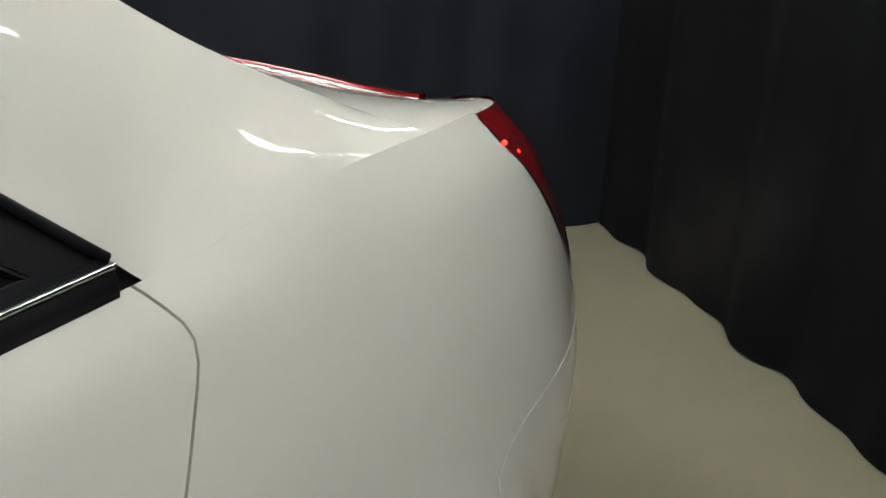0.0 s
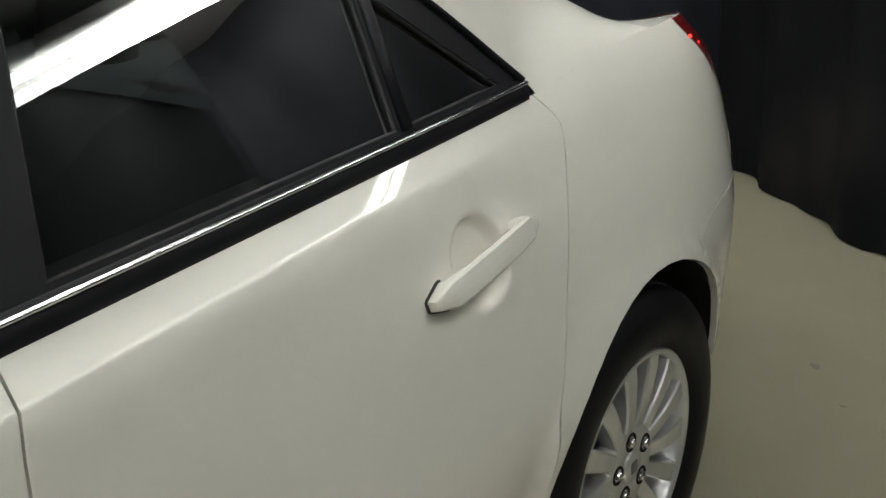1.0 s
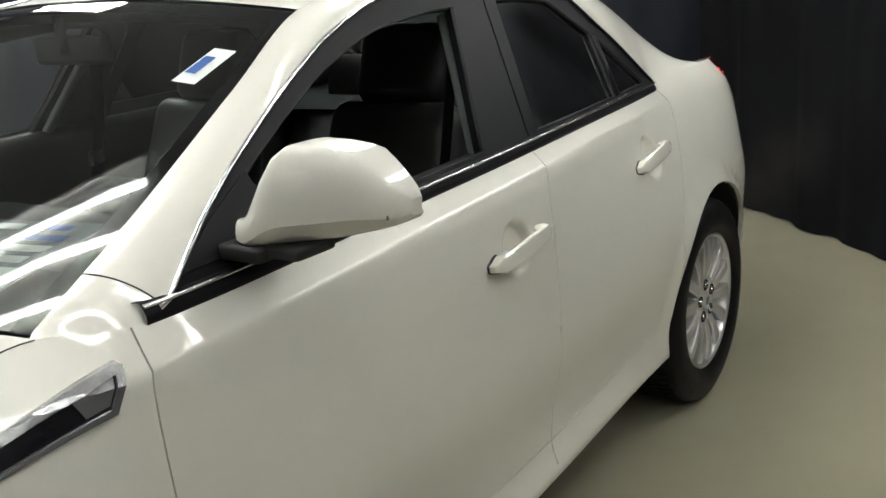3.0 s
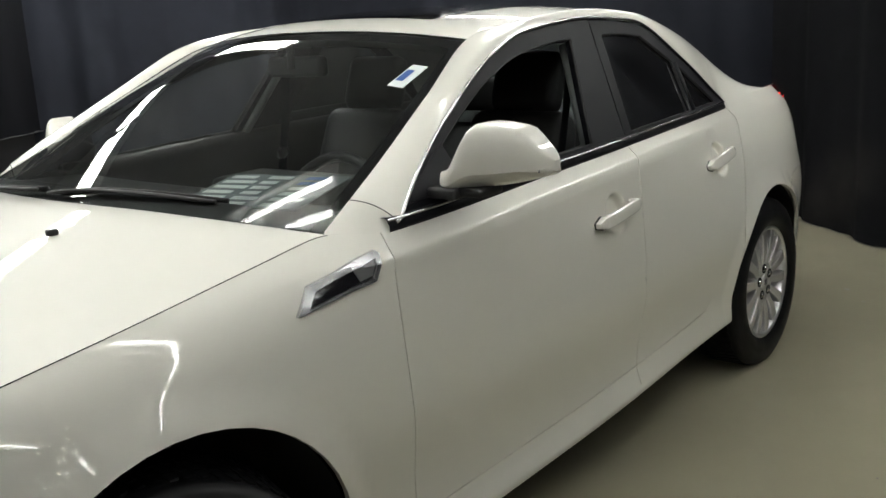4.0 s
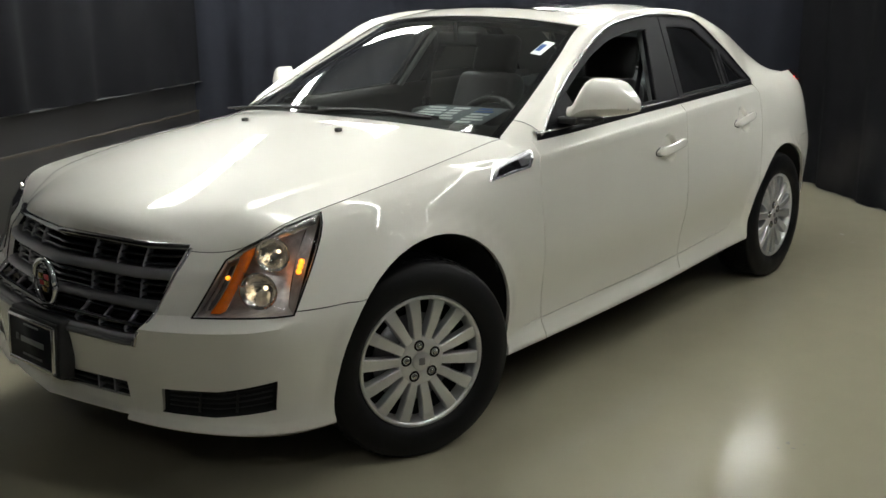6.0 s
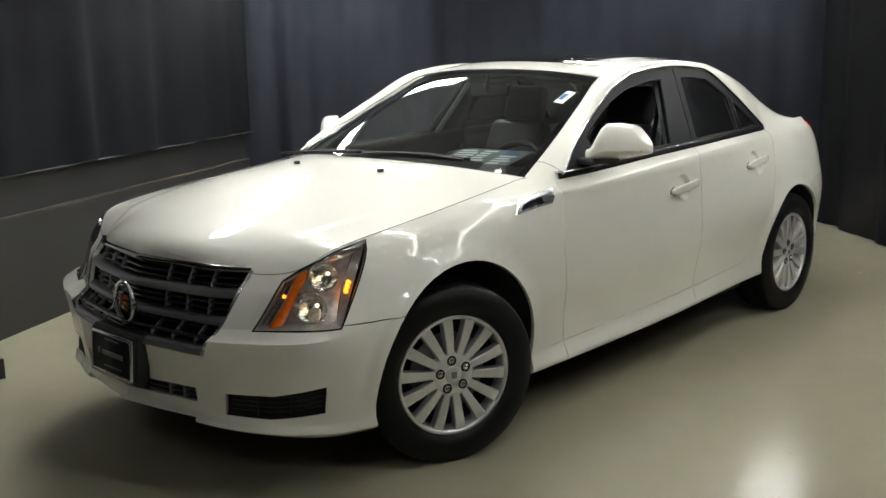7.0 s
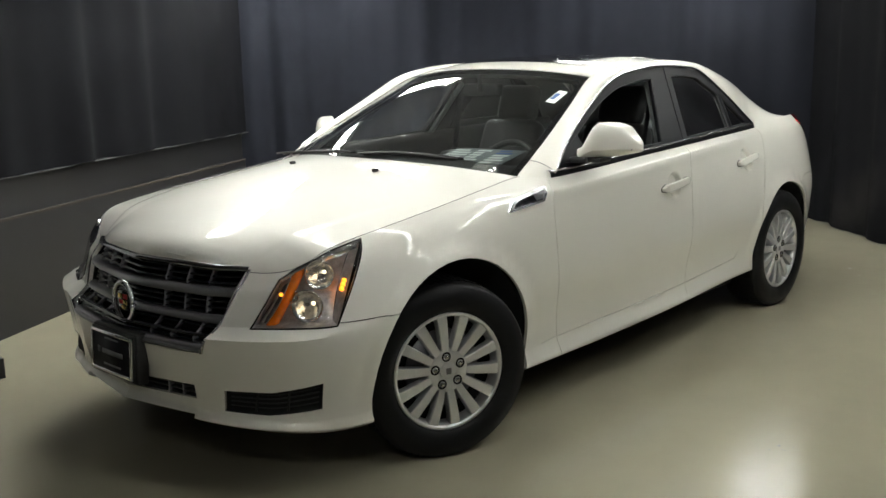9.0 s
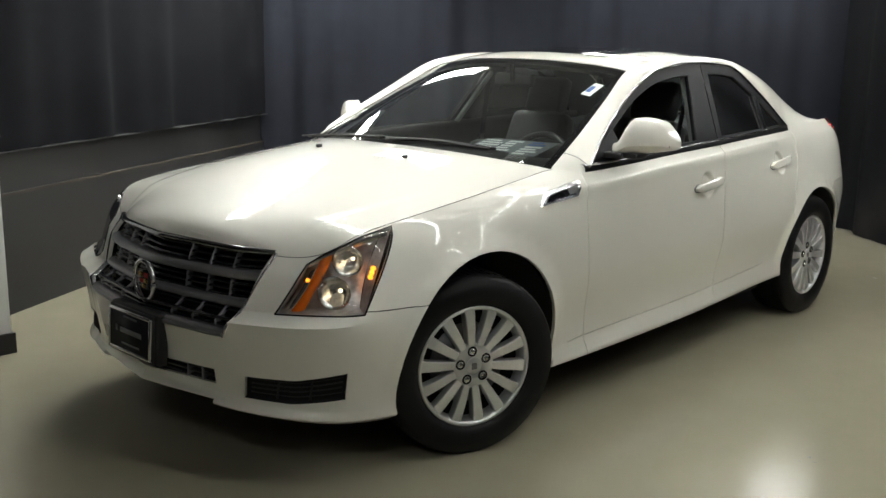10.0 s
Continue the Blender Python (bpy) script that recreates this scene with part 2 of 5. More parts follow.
def skin(a, z, out=0.0):
    """Point of the left body side at the outline length a and height z."""
    x, y = float(np.interp(a, OA, OX)), float(np.interp(a, OA, OY))
    tx, ty = float(np.interp(a, OA, TX)), float(np.interp(a, OA, TY))
    n = math.hypot(tx, ty)
    nx, ny = ty / n, -tx / n
    key = round(a, 4)
    if key not in SECTION:
        zs, gs = [g(x) for g in GZ], [g(x) for g in GI]
        nose_w = step(x, 2.0, 2.12)
        SECTION[key] = (zs, gs, pchip(zs[:7], gs[:7]), pchip(zs[:5], gs[:5]), pchip(zs, gs), b_spline(zs[3:], gs[3:]), step(-x, 1.25, 1.8), step(x, 0.86, 1.16) * (1 - nose_w), nose_w)
    zs, gs, low, under, full, table, tail_w, fender_w, nose_w = SECTION[key]
    door_w = 1 - tail_w - fender_w - nose_w
    inset = 0.0
    if door_w > 0:
        t = (z - zs[6]) / (zs[7] - zs[6])
        inset += door_w * (low(z) if t <= 0 else gs[6] + (gs[7] - gs[6]) * t)
    if tail_w > 0:
        inset += tail_w * full(z)
    if fender_w > 0:
        inset += fender_w * (low(z) if z < zs[3] else float(np.interp(z, *table)))
    if nose_w > 0:
        inset += nose_w * (under(z) if z < zs[4] else float(np.interp(z, zs[4:], gs[4:])))
    for ax in (AXLE, -AXLE):
        d = math.hypot(x - ax, z - HUB_Z)
        if d < 0.6:
            r = ARCH if ax > 0 else ARCH_REAR
            inset -= 0.014 * math.exp(-((max(d, r) - r) / 0.036) ** 6) * step(z, 0.26, 0.44)
    for hx, hz in HANDLES:
        d = math.hypot((x - hx) / 0.066, (z - hz) / 0.062)
        if d < 1:
            e = min((1 - d) / 0.30, 1.0)
            inset += 0.022 * e * e * (3 - 2 * e)
    return Vector((x - nx * (inset - out), y - ny * (inset - out), z))


def at_x(x):
    """Outline length of the side point that stands at x."""
    return float(np.interp(-x, -OX, OA))


def nearest(x, y, z):
    """Outline length of the skin point of height z nearest to (x, y)."""
    best, val = 0.0, 9e9
    lo, hi = 0.0, LENGTH
    for step in (0.05, 0.01, 0.002):
        for a in np.arange(lo, hi, step):
            p = skin(a, z)
            d = (p.x - x) ** 2 + (p.y - y) ** 2
            if d < val:
                best, val = float(a), d
        lo, hi = max(0, best - step), min(LENGTH, best + step)
    return best


# ---- flat pattern of the body side, cut and then bent onto the skin
def cut_line(bm, p, q):
    """Cut the pattern along the segment p q."""
    p, q = Vector((*p, 0)), Vector((*q, 0))
    pad = 0.012
    x0, x1 = min(p.x, q.x) - pad, max(p.x, q.x) + pad
    z0, z1 = min(p.y, q.y) - pad, max(p.y, q.y) + pad
    fs = []
    for f in bm.faces:
        xs, zs = [v.co.x for v in f.verts], [v.co.y for v in f.verts]
        if max(xs) >= x0 and min(xs) <= x1 and max(zs) >= z0 and min(zs) <= z1:
            fs.append(f)
    geom = list({v for f in fs for v in f.verts}) + list({e for f in fs for e in f.edges}) + fs
    d = (q - p).normalized()
    bmesh.ops.bisect_plane(bm, geom=geom, dist=1e-5, plane_co=p, plane_no=(-d.y, d.x, 0))


def inside(poly, x, y):
    hit = False
    for i in range(len(poly)):
        (x0, y0), (x1, y1) = poly[i], poly[i - 1]
        if (y0 > y) != (y1 > y) and x < (x1 - x0) * (y - y0) / (y1 - y0) + x0:
            hit = not hit
    return hit


def cut_poly(bm, poly):
    for i in range(len(poly)):
        cut_line(bm, poly[i - 1], poly[i])


def centre(f):
    c = f.calc_center_median()
    return c.x, c.y


def drop_inside(bm, poly):
    bmesh.ops.delete(bm, geom=[f for f in bm.faces if inside(poly, *centre(f))], context="FACES")


def band(pts, w):
    """Thin closed strip about a line of points, w wide."""
    pts = [Vector((*p, 0)) for p in pts]
    l, r = [], []
    for i, p in enumerate(pts):
        d = (pts[min(i + 1, len(pts) - 1)] - pts[max(i - 1, 0)]).normalized()
        n = Vector((-d.y, d.x, 0)) * w / 2
        l.append((p + n)[:2])
        r.append((p - n)[:2])
    return l + r[::-1]


def smooth2(pts, n):
    return [p[:2] for p in spline([(*p, 0) for p in pts], n)]


def ring(cx, cz, r, n=48, a0=0.0, a1=2 * math.pi):
    return [(cx + r * math.cos(a0 + (a1 - a0) * k / n), cz + r * math.sin(a0 + (a1 - a0) * k / n)) for k in range(n)]


AF, AR = at_x(AXLE), at_x(-AXLE)
# lengths grow towards the tail; seams as (length, height)
SEAM_A = smooth2([(at_x(.78), .20), (at_x(.786), .305), (at_x(.803), .5), (at_x(.817), .75), (at_x(.815), .9), (at_x(.795), 1.02)], 18)
SEAM_B = smooth2([(at_x(-.285), .29), (at_x(-.293), .446), (at_x(-.312), .714), (at_x(-.333), .90), (at_x(-.345), .98), (at_x(-.365), 1.07)], 16)
SEAM_C = smooth2([(at_x(-1.07), .54), (at_x(-1.085), .575), (at_x(-1.15), .74), (at_x(-1.215), .86), (at_x(-1.28), .95), (at_x(-1.316), 1.005), (at_x(-1.305), 1.04), (at_x(-1.26), 1.09)], 40)
SEAM_S = smooth2([(at_x(0.9), .308), (at_x(0.8), .314), (at_x(0), .338), (at_x(-0.5), .362), (at_x(-0.82), .383), (at_x(-0.862), .396), (at_x(-0.878), .42)], 30)
SEAM_R = smooth2([(at_x(-2.2), .735), (at_x(-2.0), .747), (at_x(-1.86), .749), (at_x(-1.735), .739), (at_x(-1.64), .69)], 14)
SEAM_F = smooth2([(nearest(2.03, .88, .638), .638), (at_x(1.85), .633), (at_x(1.70), .630)], 8)
HL_TOP = [nearest(1.81, .796, .882), nearest(2.08, .655, .77), nearest(2.03, .674, .818), nearest(1.924, .724, .872)]
HEADLIGHT = [(HL_TOP[0], z_range(HL_TOP[0])[1] - .006), (nearest(1.989, .846, .628), .628), (nearest(2.186, .614, .616), .616), (HL_TOP[1], min(.775, z_range(HL_TOP[1])[1] - .012)),
             (HL_TOP[2], z_range(HL_TOP[2])[1] - .005), (HL_TOP[3], z_range(HL_TOP[3])[1] - .005)]
GRILLE = [(-0.02, .520), (nearest(2.285, .48, .545), .545), (nearest(2.143, .544, .80), .80), (-0.02, .825)]
INTAKE = [(-0.02, .338), (nearest(2.29, .41, .35), .352), (nearest(2.29, .41, .40), .405), (-0.02, .39)]
FOG = [(nearest(2.25, .538, .400), .400), (nearest(2.157, .69, .402), .402), (nearest(2.036, .813, .433), .433), (nearest(2.036, .801, .339), .339), (nearest(2.157, .673, .317), .317), (nearest(2.246, .526, .322), .322)]
CHIN = [(-0.02, .1), (nearest(2.29, .405, .26), .1), (nearest(2.29, .405, .26), .298), (-0.02, .290)]
TAIL = [(at_x(-1.822), 1.15), (at_x(-1.868), 1.06), (at_x(-1.955), .97), (at_x(-2.055), .87), (at_x(-2.125), .77), (at_x(-2.15), .735),
        (nearest(-2.30, .6, .735), .735), (nearest(-2.1, .45, 1.0), 1.15)]


SEAM_RX, SEAM_RZ = [p[0] for p in SEAM_R[::-1]], [p[1] for p in SEAM_R[::-1]]


def pattern():
    bm = bmesh.new()
    cols = np.linspace(0, LENGTH, 260)
    rows = []
    for a in cols:
        x = float(np.interp(a, OA, OX))
        zs = [g(x) for g in GZ]
        line = []
        for k in range(len(zs) - 1):
            for t in (0, 0.2, 0.4, 0.6, 0.8):
                line.append((a, zs[k] + t * (zs[k + 1] - zs[k]), 0))
        line.append((a, zs[-1], 0))
        rows.append(line)
    loft(bm, rows)
    return bm


def panel_of(a, z):
    x = float(np.interp(a, OA, OX))
    sa = np.interp(z, [p[1] for p in SEAM_A], [p[0] for p in SEAM_A])
    sb = np.interp(z, [p[1] for p in SEAM_B], [p[0] for p in SEAM_B])
    sc = np.interp(z, [p[1] for p in SEAM_C], [p[0] for p in SEAM_C])
    sill = np.interp(a, [p[0] for p in SEAM_S], [p[1] for p in SEAM_S])
    if a < AF:
        return "front_bumper" if (z < np.interp(a, [p[0] for p in SEAM_F], [p[1] for p in SEAM_F]) or a < HEADLIGHT[1][0] - 0.05) else "front_fender"
    if a < sa:
        return "front_fender"
    if z < sill and a < AR:
        return "sill"
    if a < sb:
        return "front_door"
    if a < sc and a < AR:
        return "rear_door"
    if a > AR + .1 and z < np.interp(a, SEAM_RX, SEAM_RZ):
        return "rear_bumper"
    return "quarter_panel"


flat = pattern()
near_handles = [f for f in flat.faces if any(math.hypot(centre(f)[0] - at_x(hx), centre(f)[1] - hz) < 0.10 for hx, hz in HANDLES)]
bmesh.ops.subdivide_edges(flat, edges=list({e for f in near_handles for e in f.edges}), cuts=5, use_grid_fill=True)
for line in (SEAM_A, SEAM_B, SEAM_C, SEAM_S, SEAM_F, SEAM_R):
    cut_poly(flat, band(line, 0.0030))
for poly in (HEADLIGHT, GRILLE, INTAKE, FOG, CHIN, TAIL, ring(AF, HUB_Z, ARCH), ring(AR, HUB_Z, ARCH_REAR)):
    cut_poly(flat, poly)
lamp_faces = flat.copy()
bmesh.ops.delete(lamp_faces, geom=[f for f in lamp_faces.faces if not inside(TAIL, *centre(f))], context="FACES")
cover_faces = flat.copy()
bmesh.ops.delete(cover_faces, geom=[f for f in cover_faces.faces if not inside(HEADLIGHT, *centre(f))], context="FACES")
for line in (SEAM_A, SEAM_B, SEAM_C, SEAM_S, SEAM_F, SEAM_R):
    drop_inside(flat, band(line, 0.0030))
for poly in (HEADLIGHT, GRILLE, INTAKE, FOG, CHIN, TAIL, ring(AF, HUB_Z, ARCH), ring(AR, HUB_Z, ARCH_REAR)):
    drop_inside(flat, poly)


def bend(bm, side, out=0.0, lip=0.014):
    """Lay a piece of the pattern on the skin, with a folded edge lip deep."""
    rim = [[v.co.copy() for v in e.verts] for e in bm.edges if e.is_boundary]
    for v in bm.verts:
        v.co = skin(v.co.x, v.co.y, out)
    for p, q in rim:
        r = []
        for c in (p, q):
            o = skin(c.x, c.y, out)
            e = skin(c.x + 0.004, c.y, out) - skin(c.x - 0.004, c.y, out)
            f = skin(c.x, c.y + 0.003, out) - skin(c.x, c.y - 0.003, out)
            n = e.cross(f)
            n = n.normalized() if n.length > 1e-9 else Vector((0, 1, 0))
            if n.y + n.x * (1 if o.x > 0 else -1) < 0:
                n = -n
            r.append((o, o - n * lip))
        vs = [bm.verts.new(c) for c in (r[0][0], r[1][0], r[1][1], r[0][1])]
        bm.faces.new(vs)
    if side < 0:
        for v in bm.verts:
            v.co.y = -v.co.y
        bmesh.ops.reverse_faces(bm, faces=bm.faces[:])
    bmesh.ops.remove_doubles(bm, verts=[v for v in bm.verts if abs(v.co.y) < 1e-4], dist=1e-4)
    return bm


car = tagged(new("car"), "pearl white four-door saloon parked on the showroom floor", "car")
PANEL_LABEL = {"front_bumper": "pearl white bumper with dark grille openings", "sill": "pearl white side skirt"}
for name in ("front_bumper", "front_fender", "front_door", "rear_door", "sill", "quarter_panel", "rear_bumper"):
    for side in (1, -1):
        piece = flat.copy()
        bmesh.ops.delete(piece, geom=[f for f in piece.faces if panel_of(*centre(f)) != name], context="FACES")
        bend(piece, side)
        if name == "front_bumper" and side > 0:
            front_left = piece
            continue
        if name == "front_bumper":
            me = bpy.data.meshes.new("half")
            piece.to_mesh(me)
            piece.free()
            front_left.from_mesh(me)
            bpy.data.meshes.remove(me)
            bmesh.ops.remove_doubles(front_left, verts=[v for v in front_left.verts if abs(v.co.y) < 1e-3], dist=1e-3)
            piece = front_left
        part(name, piece, PAINT, car, PANEL_LABEL.get(name, ""))
flat.free()

# dark liner under the skin, so that no light passes the gaps
for side in (1, -1):
    bm = bmesh.new()
    rows = []
    for a in np.linspace(0.0, LENGTH, 90):
        z0, z1 = z_range(a)
        x = float(np.interp(a, OA, OX))
        line = [skin(a, z0 + (z1 - z0) * t, -0.035) for t in (0.0, 0.2, 0.4, 0.6, 0.8, 0.96)]
        rows.append([Vector((p.x, p.y * side, p.z)) for p in line])
    loft(bm, rows, flip=side < 0)
    cutf = []
    for f in bm.faces:
        c = f.calc_center_median()
        if min(math.hypot(c.x - AXLE, c.z - HUB_Z), math.hypot(c.x + AXLE, c.z - HUB_Z)) < ARCH + 0.07 or c.x > 1.75:
            cutf.append(f)
    bmesh.ops.delete(bm, geom=cutf, context="FACES")
    part("inner_liner", bm, PRIMER, car)

# wheel housings
for ax in (AXLE, -AXLE):
    for side in (1, -1):
        bm = bmesh.new()
        rows = []
        edge = ARCH if ax > 0 else ARCH_REAR
        for y, r in ((0.88, edge + 0.004), (0.80, edge + 0.01), (0.55, edge + 0.005), (0.50, 0.02)):
            line = []
            for t in np.linspace(-0.12, math.pi + 0.12, 40):
                px, pz = ax + r * math.cos(t), HUB_Z + r * math.sin(t)
                line.append(Vector((px, side * min(y, skin(at_x(px), pz).y - 0.015), pz)))
            rows.append(line)
        loft(bm, rows, flip=side > 0)
        part("wheel_housing", bm, DARK, car)


# ---------------------------------------------------------------- hood, roof, glass
def belt(x):
    return skin(at_x(x), GZ[-1](x))


def mirrored(p):
    return Vector((p.x, -p.y, p.z))


HOOD_MID = pchip([2.24, 2.21, 2.13, 2.0, 1.8, 1.5, 1.25, 1.06, 0.9], [.828, .868, .902, .932, .967, 1.012, 1.045, 1.068, 1.08])


def hood_mesh():
    bm = bmesh.new()
    # seam from the nose corner back to the cowl corner
    seam = [skin(a, z_range(a)[1] - 0.001) for a in np.linspace(0, at_x(0.90), 160)]
    corner = next(i for i, p in enumerate(seam) if p.y > 0.55)
    side = seam[corner:]
    front = seam[:corner + 1]
    n = len(side)
    m = 72
    rows = []
    for i in range(n):
        p = side[i]
        t = i / (n - 1)
        xm = 2.24 + (1.075 - 2.24) * t
        line = []
        for k in range(m + 1):
            s = k / m
            x = xm + (p.x - xm) * s ** 2.2
            if i == 0:
                q = front[round(s * corner)]
                y = p.y * s
                q = Vector((np.interp(y, [f.y for f in front], [f.x for f in front]), y, np.interp(y, [f.y for f in front], [f.z for f in front])))
                line.append(q)
                continue
            y = p.y * s
            zc = HOOD_MID(xm)
            z = zc + (p.z - zc) * s ** 2.3
            crease = 1 / (1 + math.exp((y - (0.50 + 0.24 * t ** 0.8)) / 0.005))
            z += 0.005 * (crease - 1) * min(1, 6 * t) * step(0.72 - t, 0.0, 0.4) * (1 - s ** 10)
            line.append(Vector((x, y, z)))
        rows.append(line)
    # ease the first rows into the nose edge
    for i in range(1, 9):
        t = i / 9
        for k in range(m + 1):
            e = rows[0][k]
            w = (1 - t) ** 2
            rows[i][k] = rows[i][k] * (1 - w) + Vector((rows[i][k].x * 0.0 + e.x + (rows[i][k].x - e.x) * 1.0, rows[i][k].y, rows[i][k].z)) * w
    full = [[mirrored(p) for p in r[:0:-1]] + r for r in rows]
    loft(bm, full, flip=True)
    return bm


part("hood", hood_mesh(), PAINT, car, "pearl white hood with a raised middle")
for side in (1, -1):
    bm = bmesh.new()
    seam = [skin(a, z_range(a)[1]) + Vector((0, 0, -.0002)) for a in np.linspace(0.50, at_x(0.905), 90)]
    tube(bm, [Vector((p.x, p.y * side, p.z)) for p in seam], 0.0014, 6)
    part("hood_gap", bm, BLACKPLASTIC, car, "dark gap along the hood edge")

# window opening: upper edge, as x and height
DLO = pchip([.745, .593, .378, .25, .153, -.06, -.43, -.80, -1.07, -1.28, -1.30], [1.006, 1.117, 1.24, 1.303, 1.345, 1.404, 1.431, 1.41, 1.255, 1.077, 1.060])


def glass_y(x, z):
    b = belt(x)
    return b.y - 0.50 * max(0.0, z - b.z)


def side_point(x, z, out=0.0):
    return Vector((x, glass_y(x, z) + out, z + 0.5 * out))


# stations of the upper body: outer edge on the window line, inner edge at screen, roof and rear glass
OUT_X = pchip([0, .12, .25, .4, .55, .70, .80, .88, 1.0], [.83, .57, .32, .06, -.35, -.80, -1.07, -1.28, -1.74])
INNER = spline([(.900, .762, 1.018), (.66, .718, 1.135), (.39, .660, 1.272), (.13, .598, 1.397), (-.12, .588, 1.435), (-.55, .572, 1.451), (-.95, .554, 1.426), (-1.25, .588, 1.347), (-1.50, .634, 1.206), (-1.70, .662, 1.116)], 97)
MIDDLE = spline([(1.085, 0, 1.072), (.80, 0, 1.207), (.50, 0, 1.34), (.19, 0, 1.444), (-.10, 0, 1.487), (-.55, 0, 1.498), (-1.00, 0, 1.466), (-1.32, 0, 1.344), (-1.58, 0, 1.215), (-1.78, 0, 1.088)], 97)


def outer_point(t):
    x = OUT_X(t)
    if x > -1.28:
        z = max(DLO(x) if x < .745 else belt(x).z, belt(x).z)
        return side_point(x, z, 0.004) if x < .745 else belt(x)
    return belt(x)


def index_at(x):
    return min(range(97), key=lambda i: abs(INNER[i].x - x))


I_SCREEN, I_REAR = index_at(.13), index_at(-.95)
ARC = (0, .025, .05, .08, .12, .17, .25, .36, .5, .64, .78, .9, 1)
for side in (1, -1):
    bm = bmesh.new()
    rows = []
    for i in range(4, 97):
        o, q = outer_point(i / 96), INNER[i]
        if side < 0 and i < 56:
            o = o + Vector((0, 0.026, 0.016)) * min(1, i / 8, (56 - i) / 12)
        line = []
        n = (q - o).cross(Vector((1, 0, 0)))
        n = n.normalized() if n.length else Vector((0, 1, 0))
        if n.z < 0:
            n = -n
        u = i / 96
        front = .11 if side > 0 else .22
        bulge = float(np.interp(u, [0, .30, .45, .62, .77, .84, .90, 1.0], [front, front, .11, .10, .12, .10, .05, 0.0])) * (q - o).length
        roll = 0.008 * step(u, 0.45, 0.60) * step(0.90 - u, 0.0, 0.10)
        flow = step(u, 0.78, 0.90)
        if flow:
            a = at_x(OUT_X(u))
            z = z_range(a)[1]
            chord = (q - o).normalized()
            up = (skin(a, z) - skin(a, z - 0.012)).normalized()
            t0 = up.lerp(chord, step(u, 0.945, 1.0)).normalized() * (q - o).length
            t1 = (chord - 0.25 * n * step(1 - u, 0.0, 0.1)).normalized() * (q - o).length
        for s in ARC:
            p = o.lerp(q, s) + n * (bulge * 4 * s * (1 - s) + roll * (1 - math.exp(-(s / 0.07) ** 2)) * (1 - s) ** 2)
            if flow:
                p = p.lerp((2 * s ** 3 - 3 * s * s + 1) * o + (s ** 3 - 2 * s * s + s) * t0 + (3 * s * s - 2 * s ** 3) * q + (s ** 3 - s * s) * t1, flow)
            line.append(Vector((p.x, p.y * side, p.z)))
        rows.append(line)
    loft(bm, rows, flip=side < 0)
    part("roof_pillar", bm, PAINT, car, "pearl white roof pillar")
    bm = bmesh.new()
    tube(bm, rows[0], 0.0014, 6)
    part("pillar_joint", bm, BLACKPLASTIC, car, "thin dark joint across the screen pillar")
    # body-coloured foot of the pillar, between fender, hood corner and screen
    top = rows[0]
    bm = bmesh.new()
    foot = []
    for k in range(13):
        w = k / 12
        lo = belt(.912 + (.76 - .912) * w ** 0.9)
        hi = INNER[0].lerp(INNER[4], max(0.0, 1.1 * w - .1))
        lo = Vector((lo.x, lo.y * side, lo.z))
        hi = Vector((hi.x, hi.y * side, hi.z))
        if k == 12:
            foot.append(top)
            continue
        lift = [p - top[0].lerp(top[-1], s) for p, s in zip(top, ARC)]
        foot.append([lo.lerp(hi, s) + l * w * (hi - lo).length / (top[-1] - top[0]).length for s, l in zip(ARC, lift)])
    loft(bm, foot, flip=side < 0)
    part("pillar_foot", bm, PAINT, car)


def across(i, n=24, out=0.0):
    l, c = INNER[i], MIDDLE[i]
    pts = []
    for k in range(n + 1):
        s = -1 + 2 * k / n
        pts.append(Vector((c.x + (l.x - c.x) * s * s, l.y * s, c.z + (l.z - c.z) * abs(s) ** 2.3 + out)))
    return pts


bm = bmesh.new()
loft(bm, [across(i) for i in range(I_SCREEN, I_REAR + 1)])
part("roof", bm, PAINT, car)
bm = bmesh.new()
loft(bm, [across(i, out=-0.003) for i in range(0, I_SCREEN + 1)])
part("windshield", bm, GLASS, car, "clear windscreen")
bm = bmesh.new()
loft(bm, [across(i, out=-0.003) for i in range(I_REAR, 97)])
part("rear_window", bm, TINTED, car, "tinted rear window")

# boot lid, lower in the middle than at its fins
bm = bmesh.new()
rows = []
edge = [skin(a, z_range(a)[1]) for a in np.linspace(at_x(-1.72), LENGTH, 60)]
side_n = next(i for i, p in enumerate(edge) if p.y < 0.60)
for i in range(side_n + 1):
    p = edge[i]
    t = i / side_n
    xm = -1.77 + (-2.19 + 1.77) * t
    zm = 1.086 - 0.072 * t ** 1.3
    line = []
    for k in range(17):
        s = k / 16
        line.append(Vector((xm + (p.x - xm) * s * s, p.y * s, zm + (p.z - 0.005 * t - zm) * s ** 4)))
    rows.append([mirrored(q) for q in line[:0:-1]] + line)
loft(bm, rows)
last = rows[-1]
loft(bm, [last, [Vector((p.x - 0.012, p.y, p.z - 0.02)) for p in last], [Vector((p.x - 0.06, p.y * 0.98, p.z - 0.12)) for p in last], [Vector((p.x - 0.12, p.y * 0.97, p.z - 0.42)) for p in last]])
part("trunk_lid", bm, PAINT, car)
DECK_EDGE = last


# ---------------------------------------------------------------- side windows, frames and trim
def inner_edge(x, w):
    """Point of the window line moved w inwards, square to it."""
    dx = 0.004
    tx, tz = -2 * dx, DLO(x - dx) - DLO(x + dx)
    n = math.hypot(tx, tz)
    return x + tz / n * w * 1.0, DLO(x) + tx / n * w * 1.0


